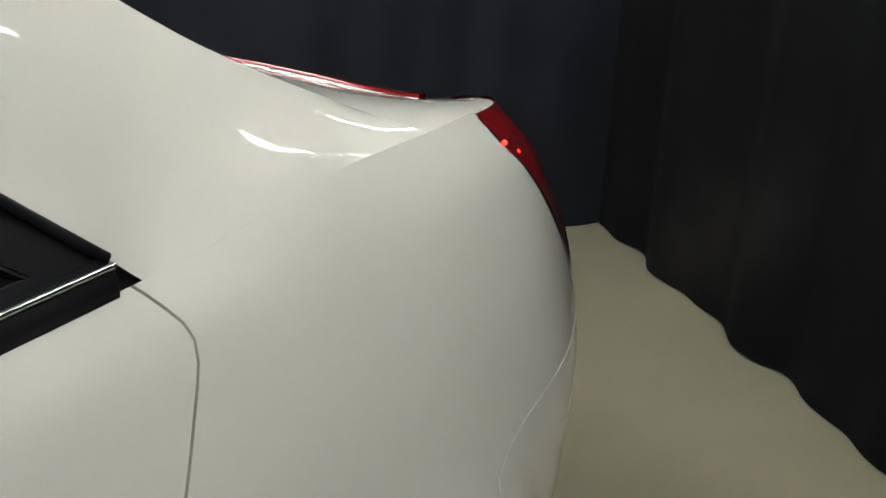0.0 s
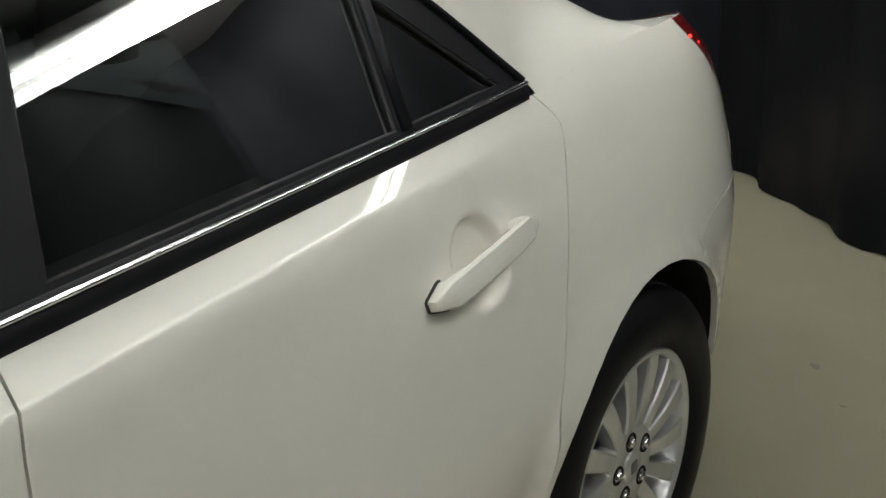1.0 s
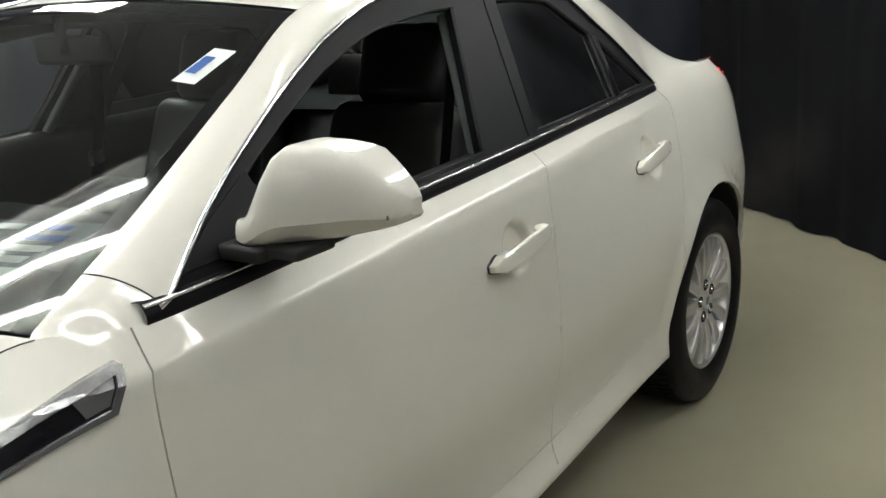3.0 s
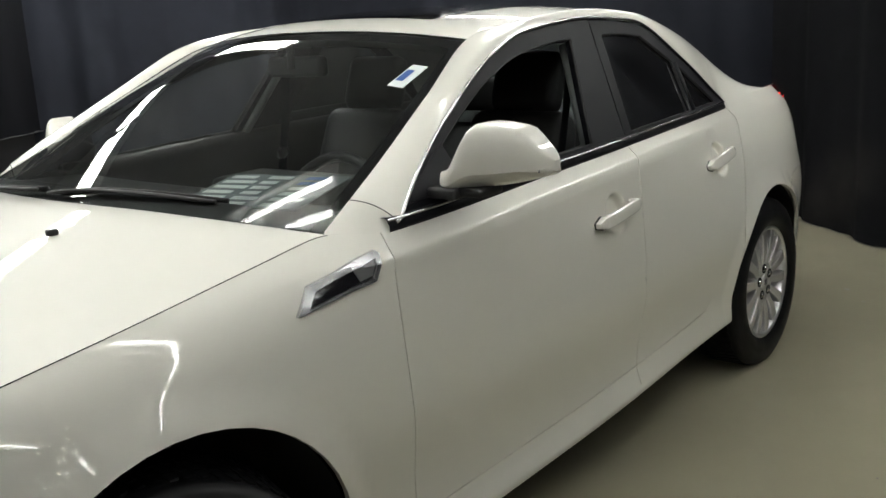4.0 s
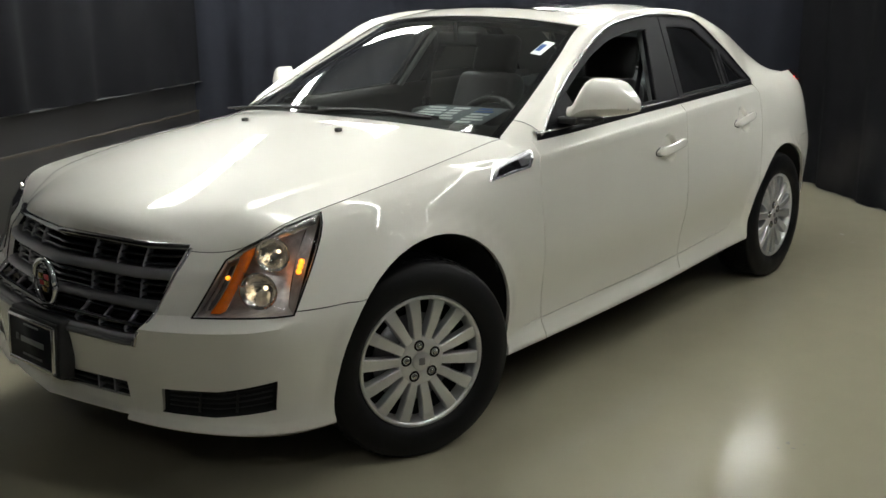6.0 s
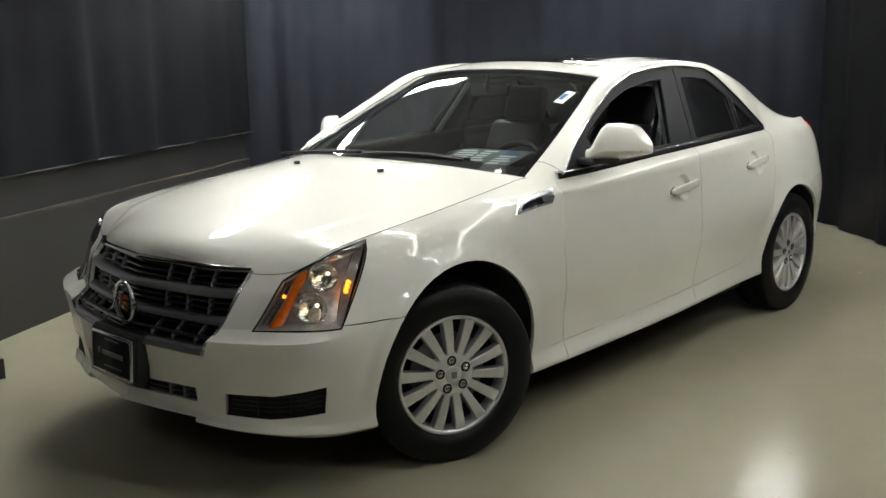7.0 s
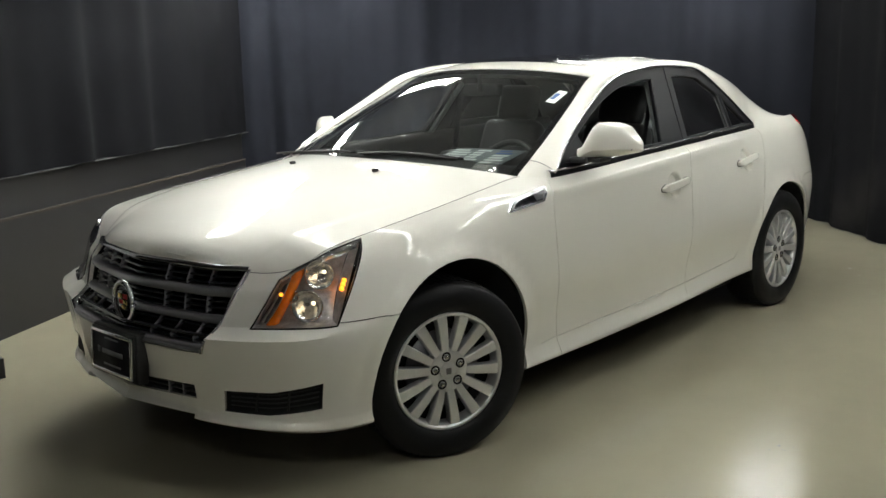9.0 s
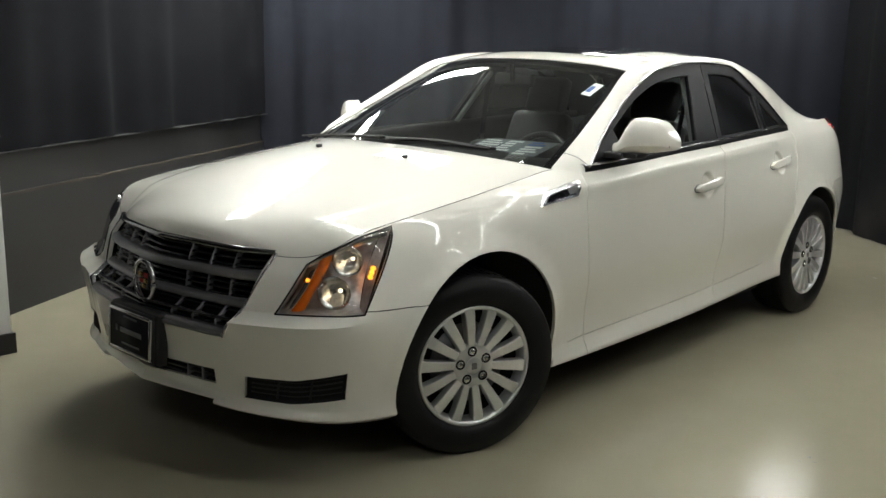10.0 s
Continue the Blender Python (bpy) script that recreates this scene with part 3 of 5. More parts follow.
FRONT_WIN = [(-0.163, 1.071), (-0.312, 1.372)] + [inner_edge(x, .050) for x in np.linspace(-.24, .50, 22)] + [(.475, 1.105), (.47, 1.048)]
REAR_WIN = [(-0.428, 1.076), (-0.520, 1.378), (-0.66, 1.376), (-0.800, 1.362), (-0.968, 1.263), (-0.943, 1.087)]
QUARTER_WIN = [(-0.973, 1.088), (-0.999, 1.248), (-1.205, 1.094)]
DLO_POLY = [(x, belt(x).z + 0.026) for x in np.linspace(.70, -1.262, 30)] + [(x, DLO(x) - 0.004) for x in np.linspace(-1.255, .70, 60)]


def side_sheet(keep, drop, out, step=0.02):
    """A piece of the window plane: inside keep, outside all of drop."""
    bm = bmesh.new()
    xs, zs = np.arange(-1.32, .84, step), np.arange(1.0, 1.46, step)
    loft(bm, [[(x, z, 0) for z in zs] for x in xs])
    cut_poly(bm, keep)
    for d in drop:
        cut_poly(bm, d)
    bad = [f for f in bm.faces if not inside(keep, *centre(f)) or any(inside(d, *centre(f)) for d in drop)]
    bmesh.ops.delete(bm, geom=bad, context="FACES")
    return bm


def on_side(bm, side, out, thick=0.0):
    if thick:
        r = bmesh.ops.extrude_face_region(bm, geom=bm.faces[:])
        top = {v for v in r["geom"] if isinstance(v, bmesh.types.BMVert)}
    else:
        top = set(bm.verts)
    for v in bm.verts:
        p = side_point(v.co.x, v.co.y, out if v in top else out - thick)
        v.co = Vector((p.x, p.y * side, p.z))
    bmesh.ops.recalc_face_normals(bm, faces=bm.faces[:])
    return bm


GAP_B = band([(-0.362, 1.03), (-0.480, 1.44)], 0.006)
for side in (1, -1):
    tint = side_sheet(REAR_WIN, [], 0)
    part("rear_door_glass", on_side(tint, side, -0.010), TINTED, car, "dark tinted door window")
    part("quarter_glass", on_side(side_sheet(QUARTER_WIN, [], 0), side, -0.010), TINTED, car, "dark tinted quarter window")
    frame_bm = side_sheet(DLO_POLY, [FRONT_WIN, REAR_WIN, QUARTER_WIN, GAP_B], 0)
    part("window_frame", on_side(frame_bm, side, 0.0, 0.022), BLACKSATIN, car, "satin black window frame and pillar", smooth=False)
    # rubber seals round the openings
    for poly in (FRONT_WIN, REAR_WIN, QUARTER_WIN):
        bm = bmesh.new()
        loop = [side_point(x, z, -0.004) for x, z in poly + poly[:1]]
        loop = [Vector((p.x, p.y * side, p.z)) for p in loop]
        dense = []
        for i in range(len(loop) - 1):
            dense += [loop[i].lerp(loop[i + 1], k / 4) for k in range(4)]
        tube(bm, dense + [dense[0]], 0.0035, 6)
        part("window_seal", bm, BLACKPLASTIC, car)
    # belt moulding with a bright line above it
    xs = np.linspace(.775, -1.268, 60)
    bm = bmesh.new()
    rows = []
    for x in xs:
        b = belt(x)
        rows.append([Vector((x, (b.y + dy) * side, b.z + dz)) for dy, dz in ((-.010, -.004), (.0030, -.003), (.0030, .010), (-.003, .0205), (-.005, .0225), (-.010, .0270), (-.022, .0270))])
    loft(bm, rows, flip=side < 0)
    part("belt_moulding", bm, BLACKSATIN, car, "black belt moulding")
    bm = bmesh.new()
    rows = []
    for x in xs:
        b = belt(x)
        rows.append([Vector((x, (b.y + dy) * side, b.z + dz)) for dy, dz in ((-.004, .0200), (.0012, .0206), (.0012, .0246), (-.003, .0262), (-.0045, .0250))])
    loft(bm, rows, flip=side < 0)
    part("belt_chrome", bm, CHROME, car, "thin bright chrome strip")
    bm = bmesh.new()
    pts = [side_point(x, max(DLO(x), belt(x).z + .012), 0.005) for x in np.linspace(.748, -.80, 80)]
    tube(bm, [Vector((p.x, p.y * side, p.z)) for p in pts], 0.0048, 8, 1.0)
    part("window_chrome", bm, CHROME, car, "chrome strip along the upper window edge")
    bm = bmesh.new()
    pts = [side_point(x, max(DLO(x), belt(x).z + .012), 0.004) for x in np.linspace(-.80, -1.268, 30)]
    tube(bm, [Vector((p.x, p.y * side, p.z)) for p in pts], 0.0048, 8, 1.0)
    part("window_strip", bm, BLACKSATIN, car, "satin black strip along the rear pillar")
    # triangle at the foot of the screen pillar
    bm = side_sheet([(.70, 1.042), (.60, 1.100), (.49, 1.155), (.462, 1.055)], [], 0)
    part("mirror_sail", on_side(bm, side, 0.004, 0.012), BLACKSATIN, car, smooth=False)
    # bar between door glass and quarter glass
    bm = bmesh.new()
    tube(bm, [Vector((p.x, p.y * side, p.z)) for p in (side_point(-.960, 1.085, .002), side_point(-0.984, 1.252, .002))], 0.010, 8, 0.6)
    part("window_divider", bm, BLACKSATIN, car)


# ---------------------------------------------------------------- door handles, mirrors, vents
def surface_frame(x, z, side=1):
    """Origin, along (to the tail), outward and up at a point of the body side."""
    a = at_x(x)
    o = skin(a, z)
    e = (skin(a + .06, z) - skin(a - .06, z)).normalized()
    f = (skin(a, z + .06) - skin(a, z - .06)).normalized()
    n = e.cross(f).normalized()
    if n.y < 0:
        n = -n
    m = Matrix((e, n, f)).transposed().to_4x4()
    m.translation = o
    if side < 0:
        m = Matrix.Diagonal((1, -1, 1, 1)) @ m
    return m


def bump_free(x, z):
    a = at_x(x)
    return skin(a, z + .09).lerp(skin(a, z - .09), 0.5)


for (hx, hz), slope in zip(HANDLES, (0.10, 0.11)):
    for side in (1, -1):
        m = surface_frame(hx, hz, side)
        o = bump_free(hx, hz)
        o += Vector((0, 0.003, 0))
        m.translation = Vector((o.x, o.y * side, o.z))
        m = m @ Matrix.Rotation(slope, 4, "Y").inverted()
        h = new("door_handle")
        h.parent = car
        tagged(h, "body-coloured pull handle")
        bm = bmesh.new()
        rows = []
        for u, hgt, prou, thick in ((-.132, .007, .016, .030), (-.128, .0095, .020, .034), (-.102, .0205, .0270, .040), (-.06, .0215, .0305, .015), (0, .0215, .0315, .014), (.06, .0210, .0305, .015), (.102, .0195, .0270, .040), (.128, .0085, .020, .034), (.132, .006, .016, .030)):
            hgt *= .9
            rows.append([Vector((u, prou - thick, -hgt * .9)), Vector((u, prou - thick * .4, -hgt * 1.04)), Vector((u, prou - .004, -hgt)), Vector((u, prou - .001, -hgt * .80)), Vector((u, prou, -hgt * .3)), Vector((u, prou, hgt * .3)),
                         Vector((u, prou - .001, hgt * .80)), Vector((u, prou - .004, hgt)), Vector((u, prou - thick * .4, hgt * 1.04)), Vector((u, prou - thick, hgt * .9)), Vector((u, prou - thick * 1.1, 0))])
        vs = loft(bm, rows, closed=True)
        bm.faces.new(vs[0])
        bm.faces.new(vs[-1][::-1])
        bmesh.ops.recalc_face_normals(bm, faces=bm.faces[:])
        bmesh.ops.transform(bm, verts=bm.verts[:], matrix=m)
        part("grip", bm, PAINT, h, smooth=False)
        # black block stands in for the shaded gap round the grip's front end
        bm = bmesh.new()
        rows = []
        for u, hgt, top in ((-.1340, .0072, .0015), (-.1296, .0104, .0025), (-.103, .0204, .004), (-.096, .0206, .004)):
            rows.append([Vector((u, -.012, -hgt)), Vector((u, top, -hgt)), Vector((u, top, hgt)), Vector((u, -.012, hgt))])
        vs = loft(bm, rows, closed=True)
        bm.faces.new(vs[0])
        bm.faces.new(vs[-1][::-1])
        bmesh.ops.recalc_face_normals(bm, faces=bm.faces[:])
        bmesh.ops.transform(bm, verts=bm.verts[:], matrix=m)
        part("gasket", bm, BLACKPLASTIC, h, smooth=False)
        if hx > -0.5:
            bm = bmesh.new()
            cyl(bm, .0075, .0065, .006, m @ pose(.118, .0125, -.004, 90, 0, 0), 20)
            part("lock_cylinder", bm, CHROME, h, "chrome lock cylinder")


def mirror(side):
    ob = new("side_mirror")
    ob.parent = car
    tagged(ob, "body-coloured door mirror on a black foot")
    # stations along y: centre x, half depth, bottom, top
    st = [(.842, .578, .012, 1.076, 1.100), (.852, .577, .026, 1.067, 1.108), (.866, .571, .036, 1.063, 1.112), (.878, .564, .045, 1.063, 1.122), (.889, .558, .050, 1.063, 1.146), (.902, .551, .054, 1.063, 1.178), (.916, .544, .057, 1.064, 1.204),
          (.930, .537, .058, 1.065, 1.2155), (.944, .529, .058, 1.066, 1.2165), (.975, .511, .057, 1.069, 1.2115), (1.003, .494, .055, 1.073, 1.204), (1.018, .484, .052, 1.076, 1.197), (1.034, .474, .047, 1.079, 1.180), (1.050, .462, .041, 1.083, 1.158), (1.064, .450, .032, 1.088, 1.138), (1.073, .440, .016, 1.096, 1.122)]

    def ring_at(y, cx, dx, zb, zt, q=0.30, n=56):
        cz, dz = (zb + zt) / 2, (zt - zb) / 2
        row = []
        for k in range(n):
            t = 2 * math.pi * k / n
            c, s = math.cos(t), math.sin(t)
            px = math.copysign(abs(c) ** q, c) * dx * (1.0 if c > 0 else 0.8)
            pz = math.copysign(abs(s) ** q, s) * dz
            px -= 0.34 * max(0, pz - .2 * dz) + 0.95 * max(0, -pz - .48 * dz)
            row.append(Vector((cx + px, y * side, cz + pz)))
        return row

    bm = bmesh.new()
    vs = loft(bm, [ring_at(*s) for s in st], closed=True)
    bm.faces.new(vs[0])
    bm.faces.new(vs[-1])
    bmesh.ops.recalc_face_normals(bm, faces=bm.faces[:])
    part("housing", bm, PAINT, ob)
    bm = bmesh.new()
    rows = []
    for y, cx, dx, zb, zt in st[5:14]:
        cz, dz = (zb + zt) / 2, (zt - zb) / 2 * .8
        rows.append([Vector((cx - dx * .8 - .004 - 0.34 * max(0, k * dz - .2 * dz), y * side, cz + k * dz)) for k in (-1, -.5, 0, .5, 1)])
    loft(bm, rows)
    part("mirror_glass", bm, CHROME, ob, "silvered mirror glass")
    bm = bmesh.new()
    for y0, y1, z0, z1, xa, xb in ((.815, .90, 1.043, 1.070, .50, .61), (.86, .96, 1.048, 1.070, .50, .59)):
        box(bm, xa, xb, y0, y1, z0, z1, .008)
    for v in bm.verts:
        v.co.y *= side
    bmesh.ops.recalc_face_normals(bm, faces=bm.faces[:])
    part("foot", bm, BLACKPLASTIC, ob, "black plastic mirror foot")
    bm = bmesh.new()
    box(bm, .478, .494, 1.050, 1.0575, 1.098, 1.106, .002)
    for v in bm.verts:
        v.co.y *= side
    part("repeater", bm, GREYMETAL, ob)


for side in (1, -1):
    mirror(side)
bpy.data.objects["side_mirror.001"].location = (0, 0.05, -0.02)

# fender vents: a chrome-edged slanted scoop behind the front wheel
VENT = [(1.098, .893), (1.046, .942), (.846, .974), (.841, .968), (.876, .915)]
VENT_IN = [(1.066, .9005), (1.034, .930), (.858, .9615), (.882, .922)]
for side in (1, -1):
    v = new("fender_vent")
    v.parent = car
    tagged(v, "chrome framed fender vent with dark insert")

    def sheet(poly, hole, out, thick, mat, name):
        bm = bmesh.new()
        xs, zs = np.arange(.76, 1.12, .012), np.arange(.86, 1.0, .008)
        loft(bm, [[(x, z, 0) for z in zs] for x in xs])
        cut_poly(bm, poly)
        if hole:
            cut_poly(bm, hole)
        bmesh.ops.delete(bm, geom=[f for f in bm.faces if not inside(poly, *centre(f)) or (hole and inside(hole, *centre(f)))], context="FACES")
        r = bmesh.ops.extrude_face_region(bm, geom=bm.faces[:])
        top = {q for q in r["geom"] if isinstance(q, bmesh.types.BMVert)}
        for q in bm.verts:
            p = skin(at_x(q.co.x), q.co.y, out if q in top else out - thick)
            q.co = Vector((p.x, p.y * side, p.z))
        bmesh.ops.recalc_face_normals(bm, faces=bm.faces[:])
        part(name, bm, mat, v, smooth=False)

    sheet(VENT, VENT_IN, 0.009, 0.012, BRIGHT, "frame")
    sheet(VENT_IN, None, 0.003, 0.006, BLACKGLOSS, "insert")
    sheet([(.925, .948), (.862, .9595), (.881, .928), (.915, .923)], None, 0.0055, 0.004, GREYMETAL, "lens")


# ---------------------------------------------------------------- front lamps
def skin_part(bm, side, out):
    for v in bm.verts:
        p = skin(v.co.x, v.co.y, out)
        v.co = Vector((p.x, p.y * side, p.z))
    if side < 0:
        bmesh.ops.reverse_faces(bm, faces=bm.faces[:])
    return bm


def in_poly(poly, s, t):
    """Point inside a lamp pattern: s from front to rear edge, t from bottom to top."""
    bot = [poly[2], poly[1]]
    top = [poly[3], poly[4], poly[5], poly[0]]
    b = (bot[0][0] + (bot[1][0] - bot[0][0]) * s, bot[0][1] + (bot[1][1] - bot[0][1]) * s)
    k = min(int(s * 3), 2)
    f = s * 3 - k
    u = (top[k][0] + (top[k + 1][0] - top[k][0]) * f, top[k][1] + (top[k + 1][1] - top[k][1]) * f)
    return b[0] + (u[0] - b[0]) * t, b[1] + (u[1] - b[1]) * t


REFLECT = material("lamp_reflector", (0.85, 0.83, 0.80), rough=0.14, metal=1.0, noise_scale=25, vary=0.2, rough_vary=0.08, bump=1.0, bump_scale=70)
SMOKED = material("smoked_lamp_bezel", (0.56, 0.54, 0.52), rough=0.28, metal=0.45, noise_scale=45, vary=0.45, bump=0.8, bump_scale=45)
DARKCHROME = material("dark_chrome", (0.34, 0.34, 0.36), rough=0.14, metal=1.0, noise_scale=20, rough_vary=0.04)
# glow added so that the reflector bowls show warm glints
BULB = material("warm_glint_bulb", (1.0, 0.85, 0.6), rough=0.3, emit=2.2, emit_color=(1.0, 0.80, 0.50))
for side in (1, -1):
    lamp = new("headlight")
    lamp.parent = car
    tagged(lamp, "clear headlight with amber reflector and lit amber side marker")

    def lp(s, t, depth):
        a, z = in_poly(HEADLIGHT, s, t)
        p = skin(a, z, -depth)
        return Vector((p.x, p.y * side, p.z))

    part("lens", skin_part(cover_faces.copy(), side, 0.004), LENS, lamp, "clear plastic lens")
    # bowl behind the lens
    bm = bmesh.new()
    rows = []
    for i in range(17):
        s = i / 16
        rows.append([lp(s, 0, .0), lp(s, .03, .06), lp(s, .25, .085), lp(s, .5, .09), lp(s, .75, .08), lp(s, .97, .045), lp(s, 1, .0)])
    loft(bm, rows)
    for s in (0, 1):
        bm.faces.new([bm.verts.new(p) for p in (lp(s, 0, 0), lp(s, .03, .06), lp(s, .5, .09), lp(s, .97, .045), lp(s, 1, 0))])
    part("bowl", bm, SMOKED, lamp)
    bm = bmesh.new()
    loft(bm, [[lp(s, .985, .004), lp(s, .90, .012), lp(s, .86, .03)] for s in np.linspace(.06, .97, 20)])
    part("brow_trim", bm, REFLECT, lamp)
    # dark rim round the edge
    bm = bmesh.new()
    rimpts = [lp(s, 0, -.001) for s in np.linspace(0, 1, 14)] + [lp(1, t, -.001) for t in np.linspace(.1, .9, 8)] + [lp(s, 1, -.001) for s in np.linspace(1, 0, 14)] + [lp(0, t, -.001) for t in np.linspace(.9, .1, 8)]
    tube(bm, rimpts + rimpts[:1], .0032, 6)
    part("rim", bm, BLACKGLOSS, lamp)

    def bowl_lamp(s, t, r, depth, name, lit=False):
        o = lp(s, t, depth)
        n = (lp(s, t, depth - .03) - o).normalized()
        n = (n + Vector((0.9, 0.25 * side, 0.02))).normalized()
        m = Matrix.Translation(o) @ n.to_track_quat("Z", "Y").to_matrix().to_4x4()
        bm = bmesh.new()
        rr = [[m @ Vector((q * math.cos(k * math.pi / 14), q * math.sin(k * math.pi / 14), w)) for k in range(28)] for q, w in ((r, .018), (r * 1.04, .022), (r * .96, .021), (r * .80, .0), (r * .45, -.022), (r * .12, -.028))]
        loft(bm, rr, closed=True)
        b = part(name, bm, REFLECT, lamp)
        bm = bmesh.new()
        rr = [[m @ Vector((q * math.cos(k * math.pi / 12), q * math.sin(k * math.pi / 12), w)) for k in range(24)] for q, w in ((r * .50, -.012), (r * .46, -.004), (r * .34, .003), (r * .16, .006), (.0005, .007))]
        loft(bm, rr, closed=True)
        part("projector", bm, LENS, b)
        if lit:
            bm = bmesh.new()
            bmesh.ops.create_icosphere(bm, subdivisions=2, radius=r * .13, matrix=m @ Matrix.Translation((r * .28, r * .1, -.004)))
            part("bulb", bm, BULB, b)

    bowl_lamp(.64, .70, .050, .046, "high_beam", True)
    bowl_lamp(.60, .27, .056, .052, "low_beam", True)
    # unlit extra reflector, added for one more bright shape in the bowl
    bowl_lamp(.40, .52, .022, .036, "park_lamp")
    # amber band that leans with the front edge
    bm = bmesh.new()
    rows = [[lp(.13 + .22 * t, t, .016), lp(.16 + .22 * t, t, .005), lp(.25 + .21 * t, t, .006), lp(.28 + .21 * t, t, .03)] for t in np.linspace(.05, .93, 12)]
    loft(bm, rows)
    part("amber_band", bm, AMBER, lamp, "amber reflector band")
    bm = bmesh.new()
    rows = [[lp(.03 + .12 * t, t, .035), lp(.06 + .15 * t, t, .02), lp(.11 + .20 * t, t, .024)] for t in np.linspace(.08, .80, 10)]
    loft(bm, rows)
    part("turn_reflector", bm, REFLECT, lamp)
    bm = bmesh.new()
    bmesh.ops.create_icosphere(bm, subdivisions=2, radius=.007, matrix=Matrix.Translation(lp(.19, .62, .018)))
    part("turn_bulb", bm, AMBERLIT, lamp)
    bm = bmesh.new()
    for k in range(3):
        bmesh.ops.create_icosphere(bm, subdivisions=2, radius=.0095, matrix=Matrix.Translation(lp(.915, .44 + .05 * k, .016)))
    part("side_marker", bm, AMBERLIT, lamp, "lit amber side marker")


# ---------------------------------------------------------------- grille, badge, plate, lower openings
def nose(y, z, out=0.0):
    """Point of the nose at a signed y and height z."""
    a = np.interp(abs(y), NOSE_Y, NOSE_A)
    p = skin(float(a), z, out)
    return Vector((p.x, math.copysign(p.y, y) if y else 0.0, p.z))


NOSE_A = np.linspace(0, 1.1, 200)
NOSE_Y = np.array([skin(float(a), .6).y for a in NOSE_A])
grille = new("grille")
grille.parent = car
tagged(grille, "grey metal egg-crate grille in a V shape")


def grille_half(z):
    """Half width of the grille opening at the height z."""
    return float(np.interp(z, [.52, .545, .80, .83], [.47, .478, .600, .61]))


bm = bmesh.new()
loft(bm, [[nose(y, z, -.075) for y in np.linspace(-grille_half(z), grille_half(z), 31)] for z in (.50, .6, .7, .83)])
part("backing", bm, DARK, grille)
for z, h in ((.726, .015), (.634, .014), (.550, .011)):
    w = grille_half(z) - .004
    bm = bmesh.new()
    rows = []
    for y in np.linspace(-w, w, 41):
        rows.append([nose(y, z - h, -.05), nose(y, z - h, -.012), nose(y, z - h * .3, .000), nose(y, z + h * .6, -.006), nose(y, z + h, -.022), nose(y, z + h, -.05)])
    loft(bm, rows, closed=True)
    part("grille_bar", bm, GREYMETAL, grille, "satin grey grille bar")
for k in range(13):
    z = .548 + k * .0205
    w = grille_half(z) - .006
    bm = bmesh.new()
    rows = [[nose(y, z - .003, -.06), nose(y, z - .003, -.028), nose(y, z + .003, -.028), nose(y, z + .003, -.06)] for y in np.linspace(-w, w, 31)]
    loft(bm, rows, closed=True)
    part("fine_slat", bm, BLACKGLOSS, grille)
for y in (-.42, -.30, -.185, .185, .30, .42):
    bm = bmesh.new()
    rows = []
    for z in np.linspace(.53, .80, 12):
        if abs(y) < grille_half(z):
            rows.append([nose(y - .0025, z, -.05), nose(y - .0025, z, -.024), nose(y + .0025, z, -.024), nose(y + .0025, z, -.05)])
    loft(bm, rows, closed=True)
    part("upright", bm, GREYMETAL, grille)
bm = bmesh.new()
rows = []
for y in np.linspace(-.595, .595, 41):
    z = .806 + .012 * (1 - (y / .6) ** 2)
    rows.append([nose(y, z - .010, -.03), nose(y, z - .010, .004), nose(y, z - .002, .006), nose(y, z + .005, .000), nose(y, z + .006, -.03)])
loft(bm, rows, closed=True)
part("top_trim", bm, DARKCHROME, grille, "dark chrome strip on top of the grille")
for side in (1, -1):
    bm = bmesh.new()
    rows = []
    for z in np.linspace(.53, .805, 12):
        w = grille_half(z)
        rows.append([nose(side * (w - .006), z, -.03), nose(side * (w - .006), z, .004), nose(side * (w + .003), z, .004), nose(side * (w + .003), z, -.03)])
    loft(bm, rows, closed=True)
    part("side_trim", bm, CHROME, grille)
bm = bmesh.new()
rows = [[nose(y, .535, -.04), nose(y, .535, .008), nose(y, .548, .006), nose(y, .548, -.04)] for y in np.linspace(-.47, .47, 31)]
loft(bm, rows, closed=True)
part("bottom_trim", bm, GREYMETAL, grille)

badge = new("badge")
badge.parent = car
tagged(badge, "round chrome wreath badge with a coloured shield")
bo = nose(0, .652, .018)
bm = bmesh.new()
pts = [bo + Vector((.0, .068 * math.cos(t), .073 * math.sin(t))) for t in np.linspace(0, 2 * math.pi, 37)]
tube(bm, pts, .0105, 8)
part("wreath", bm, CHROME, badge)
bm = bmesh.new()
for (y0, z0), (y1, z1) in (((-.044, .036), (.044, .044)),):
    box(bm, bo.x - .012, bo.x + .004, y0, y1, bo.z - .034, bo.z + z1, .006)
for v in bm.verts:
    if v.co.z < bo.z - .01:
        v.co.y *= .45
part("shield", bm, BLACKGLOSS, badge)
GOLD = material("gold_enamel", (0.55, 0.36, 0.09), rough=0.25, metal=0.9, noise_scale=40, vary=0.15)
REDENAMEL = material("red_enamel", (0.35, 0.03, 0.03), rough=0.2, noise_scale=40, vary=0.1)
for (y, z, w, h, mat) in ((-.018, .022, .014, .009, GOLD), (.018, .022, .014, .009, REDENAMEL), (-.016, .0, .013, .008, REDENAMEL), (.016, .0, .013, .008, GOLD), (0, -.02, .012, .007, GOLD)):
    bm = bmesh.new()
    box(bm, bo.x + .0035, bo.x + .0065, y - w, y + w, bo.z + z - h, bo.z + z + h, .001)
    part("enamel", bm, mat, badge)

